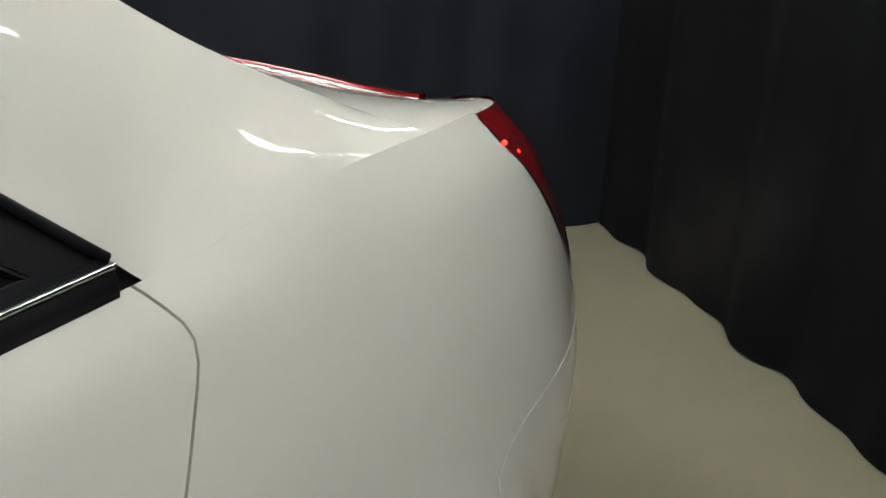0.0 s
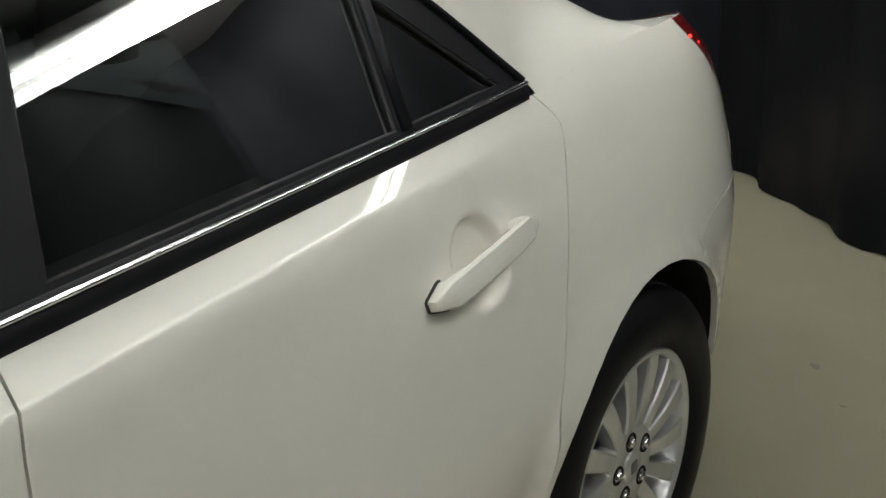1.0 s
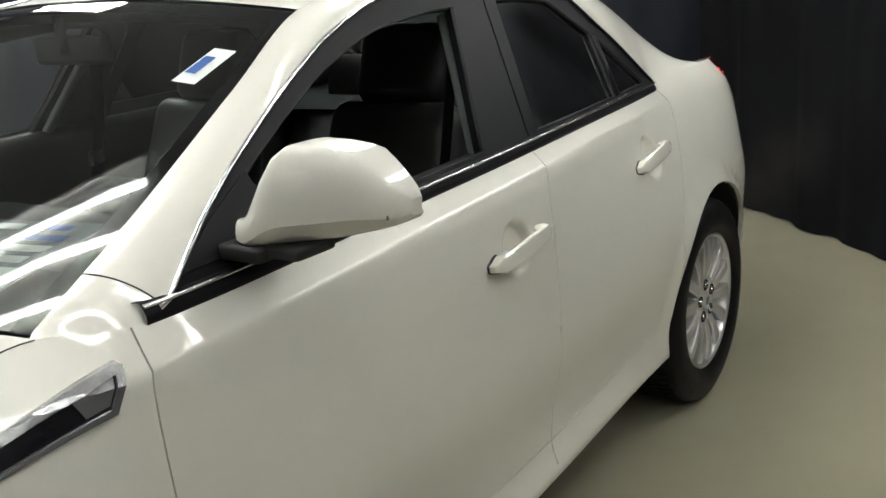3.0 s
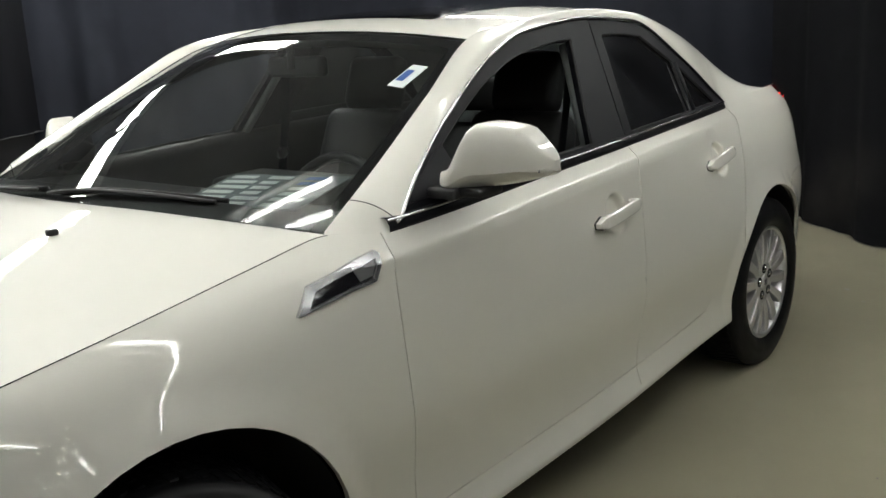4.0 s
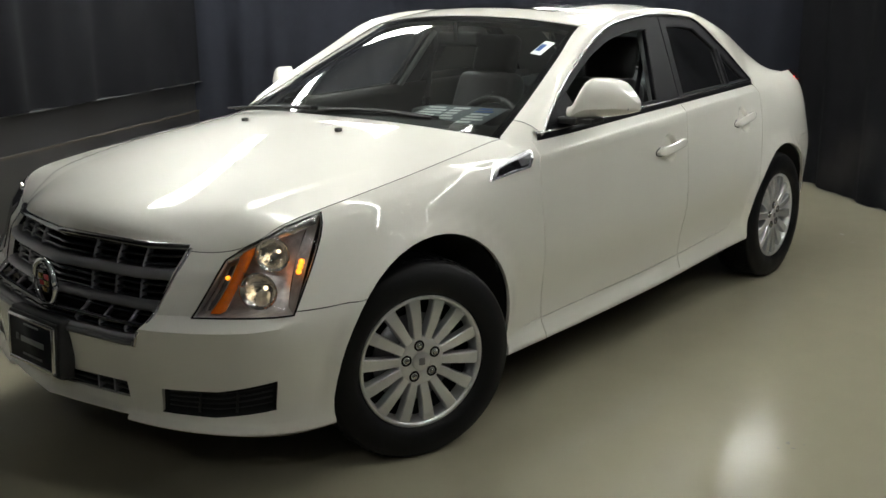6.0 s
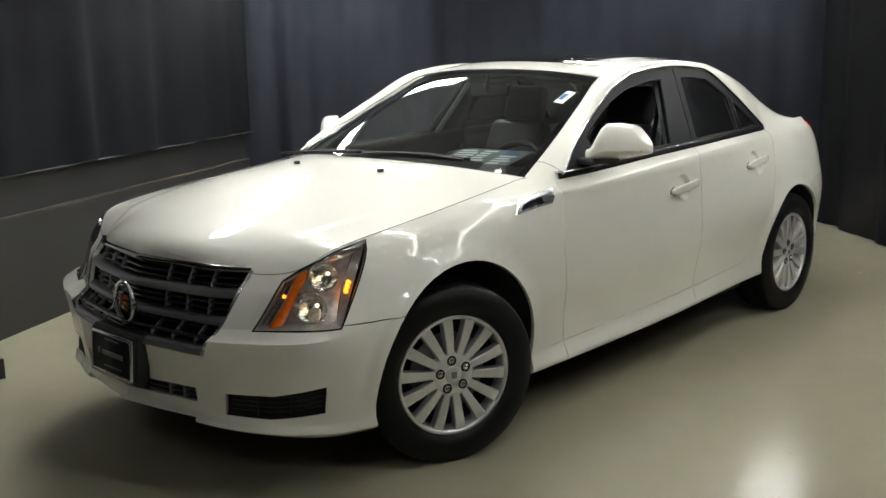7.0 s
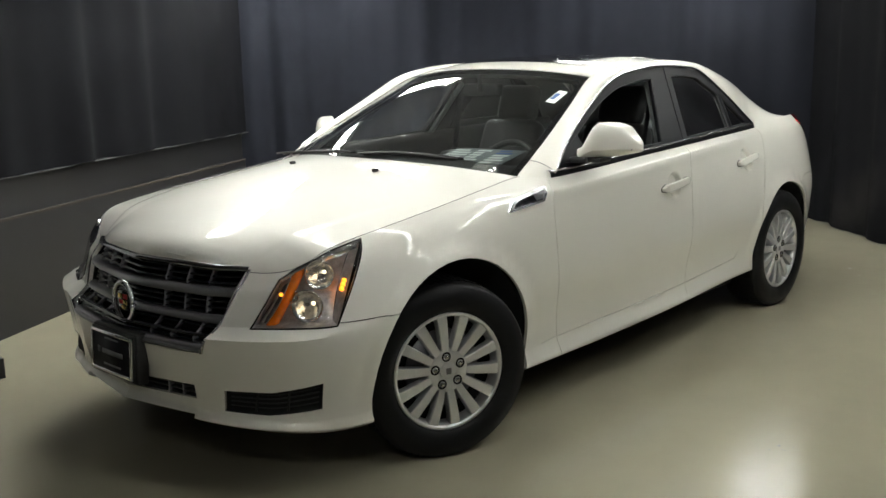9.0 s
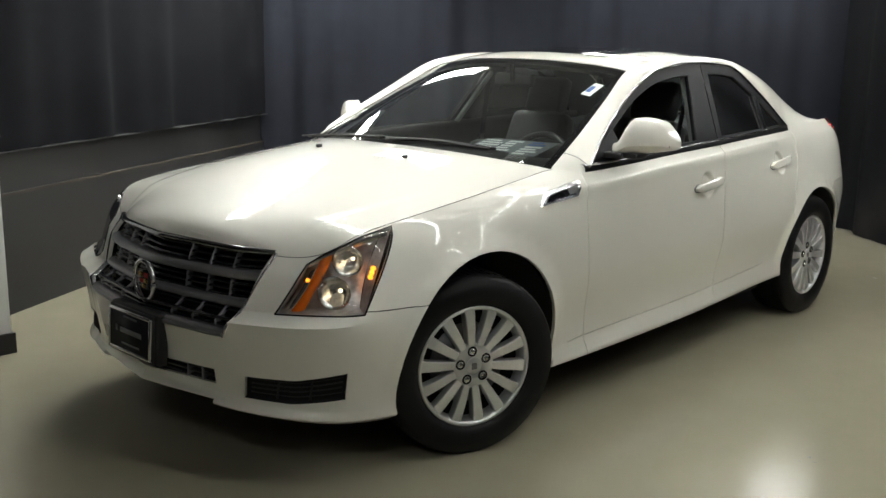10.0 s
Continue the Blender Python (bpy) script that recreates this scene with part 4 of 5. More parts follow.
plate = new("plate_holder")
plate.parent = car
tagged(plate, "black dealer plate in a chrome frame on a black bracket")
pm = Matrix.Translation((2.385, 0.0, .470)) @ Matrix.Rotation(math.radians(-4), 4, "Y")
bm = bmesh.new()
box(bm, -.06, -.012, -.172, .172, -.095, .095, .012, pm)
box(bm, -.012, -.002, -.160, .160, -.085, .085, .004, pm)
part("bracket", bm, BLACKPLASTIC, plate)
bm = bmesh.new()
for y0, y1, z0, z1 in ((-.155, .155, .066, .078), (-.155, .155, -.078, -.066), (-.155, -.143, -.078, .078), (.143, .155, -.078, .078)):
    box(bm, -.004, .006, y0, y1, z0, z1, .002, pm)
part("plate_frame", bm, CHROME, plate)
bm = bmesh.new()
box(bm, -.004, .002, -.143, .143, -.066, .066, 0, pm)
part("plate_insert", bm, BLACKSATIN, plate)
PLATEGREY = material("plate_print", (0.16, 0.165, 0.17), rough=0.4, noise_scale=30, vary=0.1)
for y0, y1, z0, z1 in ((-.072, .085, -.008, .010), (-.06, .07, -.050, -.043), (-.105, -.088, -.008, .014), (-.05, .05, .049, .055)):
    bm = bmesh.new()
    box(bm, .002, .0035, y0, y1, z0, z1, 0, pm)
    part("print_bar", bm, PLATEGREY, plate)

lower = new("lower_intake")
lower.parent = car
tagged(lower, "black slatted lower air intake")
bm = bmesh.new()
loft(bm, [[nose(y, z, -.07) for y in np.linspace(-.45, .45, 21)] for z in (.30, .38, .45)])
part("backing", bm, DARK, lower)
for z in (.352, .371, .390):
    bm = bmesh.new()
    rows = [[nose(y, z - .004, -.06), nose(y, z - .004, -.012), nose(y, z + .004, -.012), nose(y, z + .004, -.06)] for y in np.linspace(-.415, .415, 31)]
    loft(bm, rows, closed=True)
    part("slat", bm, BLACKPLASTIC, lower)
for y in (-.33, -.25, .25, .33):
    bm = bmesh.new()
    box(bm, nose(y, .37).x - .03, nose(y, .37).x - .006, y - .004, y + .004, .345, .397, .001)
    part("upright", bm, GREYMETAL, lower)
for side in (1, -1):
    fog = new("fog_grille")
    fog.parent = car
    tagged(fog, "black blanking grille in the bumper corner")

    def fp(s, t, d):
        lo = [FOG[5], FOG[4], FOG[3]]
        hi = [FOG[0], FOG[1], FOG[2]]
        k = min(int(s * 2), 1)
        f = s * 2 - k
        b = [lo[k][i] + (lo[k + 1][i] - lo[k][i]) * f for i in (0, 1)]
        u = [hi[k][i] + (hi[k + 1][i] - hi[k][i]) * f for i in (0, 1)]
        p = skin(b[0] + (u[0] - b[0]) * t, b[1] + (u[1] - b[1]) * t, -d)
        return Vector((p.x, p.y * side, p.z))

    bm = bmesh.new()
    loft(bm, [[fp(s, 0, 0), fp(s, .06, .025), fp(s, .5, .03), fp(s, .94, .025), fp(s, 1, 0)] for s in np.linspace(0, 1, 15)])
    part("recess", bm, DARK, fog)
    for t in (.2, .4, .6, .8):
        bm = bmesh.new()
        tube(bm, [fp(s, t, .027) for s in np.linspace(.03, .97, 14)], .0026, 6)
        part("slat", bm, BLACKPLASTIC, fog)
    for s in (.33, .66):
        bm = bmesh.new()
        tube(bm, [fp(s, t, .02) for t in (.05, .5, .95)], .004, 6)
        part("upright", bm, BLACKPLASTIC, fog)
# tray under the nose and under the floor
bm = bmesh.new()
rows = []
for x in np.linspace(2.10, 1.84, 6):
    w = .50 + (2.10 - x) * .75
    rows.append([Vector((x, y, .215 - .02 * math.cos(y * 3))) for y in np.linspace(-w, w, 9)])
loft(bm, rows)
front_edge = rows[0]
loft(bm, [front_edge, [Vector((p.x + .02, p.y, .33)) for p in front_edge]])
part("undertray", bm, DARK, car)
bm = bmesh.new()
box(bm, -2.2, 1.9, -.50, .50, .19, .23, .01)
box(bm, -1.0, 1.0, -.80, .80, .20, .24, .01)
part("underfloor", bm, DARK, car)


# ---------------------------------------------------------------- tail
for side in (1, -1):
    lamp = new("tail_lamp")
    lamp.parent = car
    tagged(lamp, "tall red tail lamp on the body corner")
    part("lens", skin_part(lamp_faces.copy(), side, 0.003), REDLENS, lamp)
    for a, z, r in ((TAIL[0][0] + .05, 1.065, .004), (TAIL[0][0] + .075, 1.05, .0030)):
        bm = bmesh.new()
        p = skin(a, z, .001)
        bmesh.ops.create_icosphere(bm, subdivisions=2, radius=r, matrix=Matrix.Translation((p.x, p.y * side, p.z)))
        part("bulb", bm, REDLIT, lamp)
bm = bmesh.new()
rows = []
for p in DECK_EDGE[3:-3]:
    rows.append([p + Vector((.002, 0, .001)), p + Vector((-.002, 0, .008)), p + Vector((-.018, 0, .008)), p + Vector((-.022, 0, -.012))])
loft(bm, rows, closed=True)
part("brake_light_strip", bm, REDLENS, car, "red high brake light strip on the boot edge")
bm = bmesh.new()
tube(bm, [p + Vector((.004, 0, .002)) for p in DECK_EDGE[3:-3]], .002, 6)
part("strip_trim", bm, CHROME, car)

# ---------------------------------------------------------------- screen, roof and hood fittings
bm = bmesh.new()
rows = []
for i in range(I_SCREEN + 5, I_SCREEN + 28):
    pts = across(i, out=.0015)
    rows.append(pts[4:21])
loft(bm, rows)
part("sunroof", bm, BLACKGLOSS, car, "dark glass sunroof panel")
# black ceramic edge of the screen
for side in (1, -1):
    bm = bmesh.new()
    rows = []
    for i in range(0, I_SCREEN + 1):
        c = across(i, 48, out=-.0055)
        rows.append([c[48], c[47]] if side > 0 else [c[0], c[1]])
    loft(bm, rows)
    part("screen_edge", bm, BLACKGLOSS, car)
bm = bmesh.new()
loft(bm, [across(i, 24, out=-.006)[3:22] for i in range(0, 3)])
part("screen_foot", bm, BLACKPLASTIC, car)
bm = bmesh.new()
loft(bm, [across(i, 24, out=-.006) for i in range(I_SCREEN - 2, I_SCREEN + 1)])
part("screen_head", bm, BLACKGLOSS, car)
# cowl between hood and screen
bm = bmesh.new()
rows = []
for s in np.linspace(-.86, .86, 25):
    x = 1.075 + (.90 - 1.075) * abs(s) ** 2.2
    z = 1.068 + (1.008 - 1.068) * abs(s) ** 2.4
    rows.append([Vector((x + .03, .765 * s, z - .03)), Vector((x - .01, .765 * s, z - .018)), Vector((x - .05, .75 * s, z - .004))])
loft(bm, rows)
part("cowl", bm, BLACKPLASTIC, car)
# wipers lie along the foot of the screen
for pts in ([(1.085, -.02, 1.085), (1.055, .12, 1.094), (1.02, .30, 1.091), (.965, .48, 1.075)], [(1.075, -.62, 1.055), (1.09, -.45, 1.072), (1.10, -.25, 1.085), (1.095, -.06, 1.092)]):
    w = new("wiper")
    w.parent = car
    tagged(w, "black wiper arm and blade")
    bm = bmesh.new()
    tube(bm, spline(pts, 16), .0085, 6, .6)
    part("arm", bm, BLACKPLASTIC, w)
    bm = bmesh.new()
    tube(bm, [Vector(p) + Vector((-.022, .02, -.002)) for p in spline(pts, 16)], .006, 6, 1.4)
    part("blade", bm, RUBBER, w)
for side in (1, -1):
    n = new("washer_nozzle")
    n.parent = car
    tagged(n, "small black washer nozzle on the hood")
    bm = bmesh.new()
    box(bm, 1.243, 1.268, side * .277 - .009, side * .277 + .009, 1.038, 1.052, .004)
    part("body", bm, BLACKPLASTIC, n)

# parking sticker inside the screen
WHITEP = material("white_paper", (0.72, 0.76, 0.74), rough=0.7, noise_scale=40, vary=0.04)
BLUEP = material("blue_print", (0.03, 0.09, 0.30), rough=0.6, noise_scale=40, vary=0.1)
GREYP = material("grey_print", (0.16, 0.18, 0.19), rough=0.6, noise_scale=40, vary=0.1)


def screen_point(y, i, out):
    l, c = INNER[i], MIDDLE[i]
    s = y / l.y
    return Vector((c.x + (l.x - c.x) * s * s, y, c.z + (l.z - c.z) * abs(s) ** 2.3 + out))


st = new("sticker")
st.parent = car
tagged(st, "small white and blue sticker on the screen")


def screen_sheet(y0, y1, x0, x1, out, mat, name, holder):
    bm = bmesh.new()
    i0, i1 = index_at(x0), index_at(x1)
    loft(bm, [[screen_point(y, i, out) for y in np.linspace(y0, y1, 5)] for i in range(i0, i1 + 1)])
    part(name, bm, mat, holder)


screen_sheet(.549, .592, .380, .297, -.0015, WHITEP, "paper", st)
screen_sheet(.553, .573, .352, .301, -.0005, BLUEP, "blue_field", st)

# ---------------------------------------------------------------- cabin
SHELF = material("grey_shelf_carpet", (0.032, 0.036, 0.036), rough=0.9, noise_scale=10, vary=0.15, bump=0.2, bump_scale=400)
cabin = car
bm = bmesh.new()
loft(bm, [across(i, 24, out=-.035) for i in range(I_SCREEN - 1, I_REAR + 4)])
part("headliner", bm, GREYTRIM, cabin, "grey headliner")
bm = bmesh.new()
rows = []
for x, z in ((1.02, 1.035), (.92, 1.045), (.80, 1.040), (.66, 1.030), (.60, 1.005), (.58, .93), (.62, .80)):
    rows.append([Vector((x - .12 * abs(s) ** 2, .74 * s, z - .02 * s * s)) for s in np.linspace(-1, 1, 17)])
loft(bm, rows)
box(bm, .52, .72, .14, .58, .98, 1.075, .03)
part("dashboard", bm, FABRIC, cabin, "black dashboard")
bm = bmesh.new()
box(bm, -1.5, 1.0, -.76, .76, .26, .30)
box(bm, -.25, .75, -.13, .13, .30, .68, .03)
part("cabin_floor", bm, DARK, cabin)
for side in (1, -1):
    bm = bmesh.new()
    rows = []
    for x in np.linspace(.78, -1.28, 24):
        b = belt(x)
        rows.append([Vector((x, side * (b.y - .015), b.z + .028)), Vector((x, side * (b.y - .07), b.z + .026)), Vector((x, side * (b.y - .10), b.z - .02)), Vector((x, side * (b.y - .11), .72)), Vector((x, side * (b.y - .06), .66)), Vector((x, side * (b.y - .08), .30))])
    loft(bm, rows)
    part("door_trim", bm, FABRIC, cabin)
    bm = bmesh.new()
    tube(bm, [side_point(x, z, -.040) if side > 0 else mirrored(side_point(x, z, -.040)) for x, z in ((-.185, 1.05), (-.235, 1.16), (-.285, 1.27), (-.33, 1.37))], .015, 8)
    part("pillar_trim", bm, GREYTRIM, cabin, "light grey pillar trim")
    bm = bmesh.new()
    rows = []
    for i in range(2, I_SCREEN + 1, 3):
        o, q = outer_point(i / 96), INNER[i]
        rows.append([Vector((p.x, p.y * side, p.z - .03)) for p in (o + Vector((0, -.03, 0)), q + Vector((0, -.02, 0)))])
    loft(bm, rows)
    part("screen_pillar_trim", bm, GREYTRIM, cabin)
    bm = bmesh.new()
    rows = []
    for i in range(I_REAR - 4, 92, 3):
        o, q = outer_point(i / 96), INNER[i]
        rows.append([Vector((p.x, p.y * side, p.z - .03)) for p in (o + Vector((0, -.03, 0)), q + Vector((0, -.02, 0)))])
    loft(bm, rows)
    part("rear_pillar_trim", bm, GREYTRIM, cabin)
bm = bmesh.new()
rows = []
for x, z in ((-1.16, 1.0), (-1.20, 1.045), (-1.30, 1.05), (-1.45, 1.055), (-1.74, 1.072)):
    rows.append([Vector((x + .05 * s * s, .70 * s, z)) for s in np.linspace(-1, 1, 13)])
loft(bm, rows)
part("parcel_shelf", bm, SHELF, cabin, "grey parcel shelf behind the rear seat")
for side in (1, -1):
    bm = bmesh.new()
    cyl(bm, .085, .08, .012, pose(-1.42, side * .42, 1.063), 28)
    part("shelf_speaker", bm, BLACKPLASTIC, cabin)


def cushion(bm, x0, x1, y0, y1, z0, z1, r, m=None):
    vs = box(bm, x0, x1, y0, y1, z0, z1)
    es = list({e for v in vs for e in v.link_edges})
    n0 = set(bm.verts)
    bmesh.ops.bevel(bm, geom=es, offset=r, segments=4, affect="EDGES", profile=.5)
    if m is not None:
        bmesh.ops.transform(bm, verts=[v for v in bm.verts if v.is_valid and (v not in n0 or True)], matrix=m)


for y in (.36, -.36):
    seat = new("front_seat")
    seat.parent = car
    tagged(seat, "black leather front seat")
    bm = bmesh.new()
    cushion(bm, -.27, .30, -.25, .25, .42, .58, .06, Matrix.Translation((-.04, y, 0)))
    part("cushion", bm, FABRIC, seat)
    lean = Matrix.Translation((-.29, y, .52)) @ Matrix.Rotation(math.radians(-19), 4, "Y")
    bm = bmesh.new()
    cushion(bm, -.065, .065, -.25, .25, 0, .64, .055, lean)
    for v in bm.verts:
        t = max(0, (v.co.z - .80) / .35)
        v.co.y = y + (v.co.y - y) * (1 - .25 * t)
    part("backrest", bm, FABRIC, seat)
    bm = bmesh.new()
    cushion(bm, -.05, .045, -.135, .135, .635, .85, .04, lean)
    part("headrest", bm, FABRIC, seat)
    for o in (-.05, .05):
        bm = bmesh.new()
        cyl(bm, .007, .007, .10, lean @ pose(0, o, .65), 10)
        part("headrest_post", bm, BLACKPLASTIC, seat)
bench = new("rear_seat")
bench.parent = car
tagged(bench, "black leather rear bench")
bm = bmesh.new()
cushion(bm, -1.02, -.50, -.66, .66, .40, .57, .06)
part("cushion", bm, FABRIC, bench)
bm = bmesh.new()
cushion(bm, -.07, .07, -.66, .66, 0, .58, .05, Matrix.Translation((-1.02, 0, .50)) @ Matrix.Rotation(math.radians(-24), 4, "Y"))
part("backrest", bm, FABRIC, bench)
for y in (.36, -.36):
    bm = bmesh.new()
    cushion(bm, -.05, .05, -.15, .15, 0, .17, .04, Matrix.Translation((-1.235, y, 1.02)) @ Matrix.Rotation(math.radians(-15), 4, "Y"))
    part("headrest", bm, FABRIC, bench)
for y, s in ((.60, 1), (-.60, -1)):
    belt_ob = new("seat_belt")
    belt_ob.parent = car
    tagged(belt_ob, "grey-black seat belt with metal tongue")
    bm = bmesh.new()
    rows = []
    for p in spline([(-.33, s * .655, 1.33), (-.30, s * .645, 1.12), (-.24, s * .64, .85), (-.20, s * .66, .60)], 14):
        rows.append([p + Vector((-.022, 0, 0)), p + Vector((0, -.004 * s, 0)), p + Vector((.022, 0, 0))])
    loft(bm, rows)
    part("strap", bm, BLACKSATIN, belt_ob)
    bm = bmesh.new()
    box(bm, -.275, -.235, s * .625, s * .640, .955, .995, .004)
    part("tongue", bm, CHROME, belt_ob)
wheel_ob = new("steering_wheel")
wheel_ob.parent = car
tagged(wheel_ob, "black leather steering wheel")
sm = Matrix.Translation((.50, .36, .93)) @ Matrix.Rotation(math.radians(64), 4, "Y")
bm = bmesh.new()
tube(bm, [sm @ Vector((.185 * math.cos(t), .185 * math.sin(t), 0)) for t in np.linspace(0, 2 * math.pi, 41)], .016, 8)
part("rim", bm, FABRIC, wheel_ob)
bm = bmesh.new()
cushion(bm, -.07, .07, -.08, .08, -.03, .02, .025, sm)
part("hub", bm, FABRIC, wheel_ob)
for t in (.5 * math.pi, 1.5 * math.pi, math.pi * 0):
    bm = bmesh.new()
    tube(bm, [sm @ Vector((r * math.cos(t), r * math.sin(t), 0)) for r in (.06, .12, .18)], .014, 6, .5)
    part("spoke", bm, GREYMETAL, wheel_ob)
rm = new("rear_view_mirror")
rm.parent = car
tagged(rm, "black interior mirror")
bm = bmesh.new()
cushion(bm, -.02, .02, -.12, .12, -.032, .032, .015, Matrix.Translation((.22, .0, 1.335)))
part("shell", bm, BLACKPLASTIC, rm)
bm = bmesh.new()
cyl(bm, .012, .012, .08, pose(.245, 0, 1.37), 10)
part("stem", bm, BLACKPLASTIC, rm)
# papers on the dashboard
papers = new("price_sheet")
papers.parent = car
tagged(papers, "printed price sheets lying on the dashboard")
pmx = Matrix.Translation((.80, .47, 1.066)) @ Matrix.Rotation(math.radians(12), 4, "Z") @ Matrix.Rotation(math.radians(8), 4, "Y")
bm = bmesh.new()
box(bm, -.14, .11, -.20, .16, 0, .002, 0, pmx)
part("sheet", bm, GREYP, papers, smooth=False)
rnd = random.Random(9)
for k in range(18):
    x = -.125 + .24 * (k // 3) / 6
    y0 = -.185 + .115 * (k % 3)
    bm = bmesh.new()
    box(bm, x, x + .022, y0, y0 + rnd.uniform(.05, .105), .0022, .0030, 0, pmx)
    part("print_bar", bm, BLUEP if k in (2, 5) else WHITEP, papers, smooth=False)


# ---------------------------------------------------------------- wheels
def revolve(bm, prof, seg=64):
    """Spin a profile of (radius, offset) about the y axis."""
    rows = [[Vector((r * math.cos(t), y, r * math.sin(t))) for t in (2 * math.pi * k / seg for k in range(seg))] for r, y in prof]
    loft(bm, rows, closed=True)


def wheel(x, y, turn, side):
    """A road wheel; its outer face looks along +y."""
    w = new("wheel")
    w.parent = car
    w.matrix_basis = pose(x, y, HUB_Z, 0, 0, turn + (0 if side > 0 else 180))
    bm = bmesh.new()
    revolve(bm, [(.228, -.10), (.236, -.118), (.262, -.122), (.30, -.120), (.328, -.112), (.341, -.098), (.3445, -.08), (.345, 0.0), (.3445, .078), (.341, .094), (.330, .108), (.322, .110), (.318, .1135), (.285, .120), (.262, .119), (.245, .113), (.236, .104), (.231, .100)], 72)
    tyre = part("tyre", bm, RUBBER, w, "black rubber tyre")
    bm = bmesh.new()
    for k in range(72):
        t = 2 * math.pi * k / 72
        for yy in (-.06, -.02, .02, .06):
            box(bm, -.009, .009, yy - .016, yy + .016, .342, .3485, 0, Matrix.Rotation(t + (0.02 if yy in (-.02, .06) else 0), 4, "Y") @ Matrix.Rotation(0.3, 4, "Z"))
    part("tread", bm, RUBBER, tyre, smooth=False)
    bm = bmesh.new()
    revolve(bm, [(.231, .095), (.231, .103), (.227, .1055), (.219, .104), (.214, .094), (.208, .06), (.203, 0.0), (.203, -.09), (.228, -.1)], 72)
    rim = part("rim", bm, SILVER, w, "silver painted alloy rim")
    bm = bmesh.new()
    revolve(bm, [(.214, .055), (.19, .03), (.06, .03)], 48)
    part("brake_backing", bm, DARK, w)
    bm = bmesh.new()
    revolve(bm, [(.155, .034), (.155, .040), (.07, .040)], 48)
    part("brake_disc", bm, GREYMETAL, w)
    # fourteen straight spokes
    for k in range(14):
        t = 2 * math.pi * (k + 0.25) / 14
        bm = bmesh.new()
        rows = []
        for r, wd, yf in ((.058, .0145, .088), (.085, .0155, .094), (.14, .0180, .100), (.19, .0205, .101), (.218, .0225, .098)):
            rows.append([Vector((-wd, yf - .035, r)), Vector((-wd, yf - .004, r)), Vector((-wd + .003, yf, r)), Vector((wd - .003, yf, r)), Vector((wd, yf - .004, r)), Vector((wd, yf - .035, r))])
        loft(bm, rows)
        bmesh.ops.transform(bm, verts=bm.verts[:], matrix=Matrix.Rotation(t, 4, "Y"))
        part("spoke", bm, SILVER, w, smooth=False)
    bm = bmesh.new()
    revolve(bm, [(.086, .055), (.086, .088), (.081, .0925), (.040, .0935), (.037, .0905), (.001, .0905)], 40)
    hub = part("hub", bm, SILVER, w)
    bm = bmesh.new()
    revolve(bm, [(.033, .090), (.033, .094), (.030, .0965), (.001, .098)], 28)
    cap = part("centre_cap", bm, SILVER, w)
    bm = bmesh.new()
    box(bm, -.011, .011, .0965, .0995, -.012, .012, .003)
    part("badge", bm, GREYMETAL, cap)
    for k in range(5):
        t = 2 * math.pi * (k + 0.1) / 5
        m = Matrix.Rotation(t, 4, "Y") @ Matrix.Translation((0, 0, .0565))
        bm = bmesh.new()
        revolve(bm, [(.0195, .0925), (.0185, .0955), (.0125, .0945), (.0125, .0915)], 20)
        bmesh.ops.transform(bm, verts=bm.verts[:], matrix=m)
        part("lug_seat", bm, DARK, hub)
        bm = bmesh.new()
        revolve(bm, [(.0098, .088), (.0098, .099), (.008, .1015), (.0005, .102)], 6)
        bmesh.ops.transform(bm, verts=bm.verts[:], matrix=m)
        part("lug_nut", bm, CHROME, hub)
    return w


for x, turn in ((AXLE, -20), (-AXLE, 0)):
    for side in (1, -1):
        wheel(x, side * 0.785, turn, side)

# the nose sits a little off the line between the axles
for ob in [o for o in bpy.data.objects if o.type == "MESH" and not o.name.startswith(("tyre", "tread"))]:
    if ob.matrix_basis != Matrix.Identity(4) or (ob.parent and ob.parent.name.startswith("wheel")):
        continue
    for v in ob.data.vertices:
        t = min(max((v.co.x - 1.5) / 0.65, 0.0), 1.0)
        if v.co.y < -0.6 and v.co.z < 0.62 and v.co.x > 1.85:
            v.co.y -= 0.022 * step(v.co.x, 1.9, 2.1)
        if t and v.co.y < 0.48:
            v.co.y += 0.036 * t * t * (3 - 2 * t) * float(np.interp(v.co.y, (-0.85, -0.70, -0.50, 0.0, 0.48), (-1.0, 0.2, 1.8, 1.0, 0.0)))


# ---------------------------------------------------------------- room
FLOOR = material("sealed_concrete_floor", (0.325, 0.300, 0.218), spec=0.45, rough=0.17, noise_scale=0.6, vary=0.11, bump=0.03, bump_scale=260)
CURTAIN = material("black_stage_curtain", (0.0062, 0.0064, 0.0078), rough=0.9, noise_scale=1.1, vary=0.35, bump=0.3, bump_scale=300, spec=0.12)
CURTAIN_BLUE = material("blue_black_curtain", (0.014, 0.0155, 0.0225), rough=0.9, noise_scale=1.1, vary=0.25, bump=0.3, bump_scale=300, spec=0.2)
CURTAIN_DARK = material("deep_black_curtain", (0.0058, 0.006, 0.0078), rough=0.9, noise_scale=1.1, vary=0.35, bump=0.3, bump_scale=300, spec=0.10)
WHITEWALL = material("white_wall_paint", (0.72, 0.72, 0.70), rough=0.6, noise_scale=2, vary=0.03, bump=0.05, bump_scale=150)
BLACKBOARD = material("black_wall_panel", (0.022, 0.0215, 0.0235), rough=0.4, noise_scale=2, vary=0.25, rough_vary=0.1)
TUBE = material("fluorescent_tube", (1, 1, 1), rough=0.5, emit=22.0, emit_color=(0.975, 0.99, 0.945))



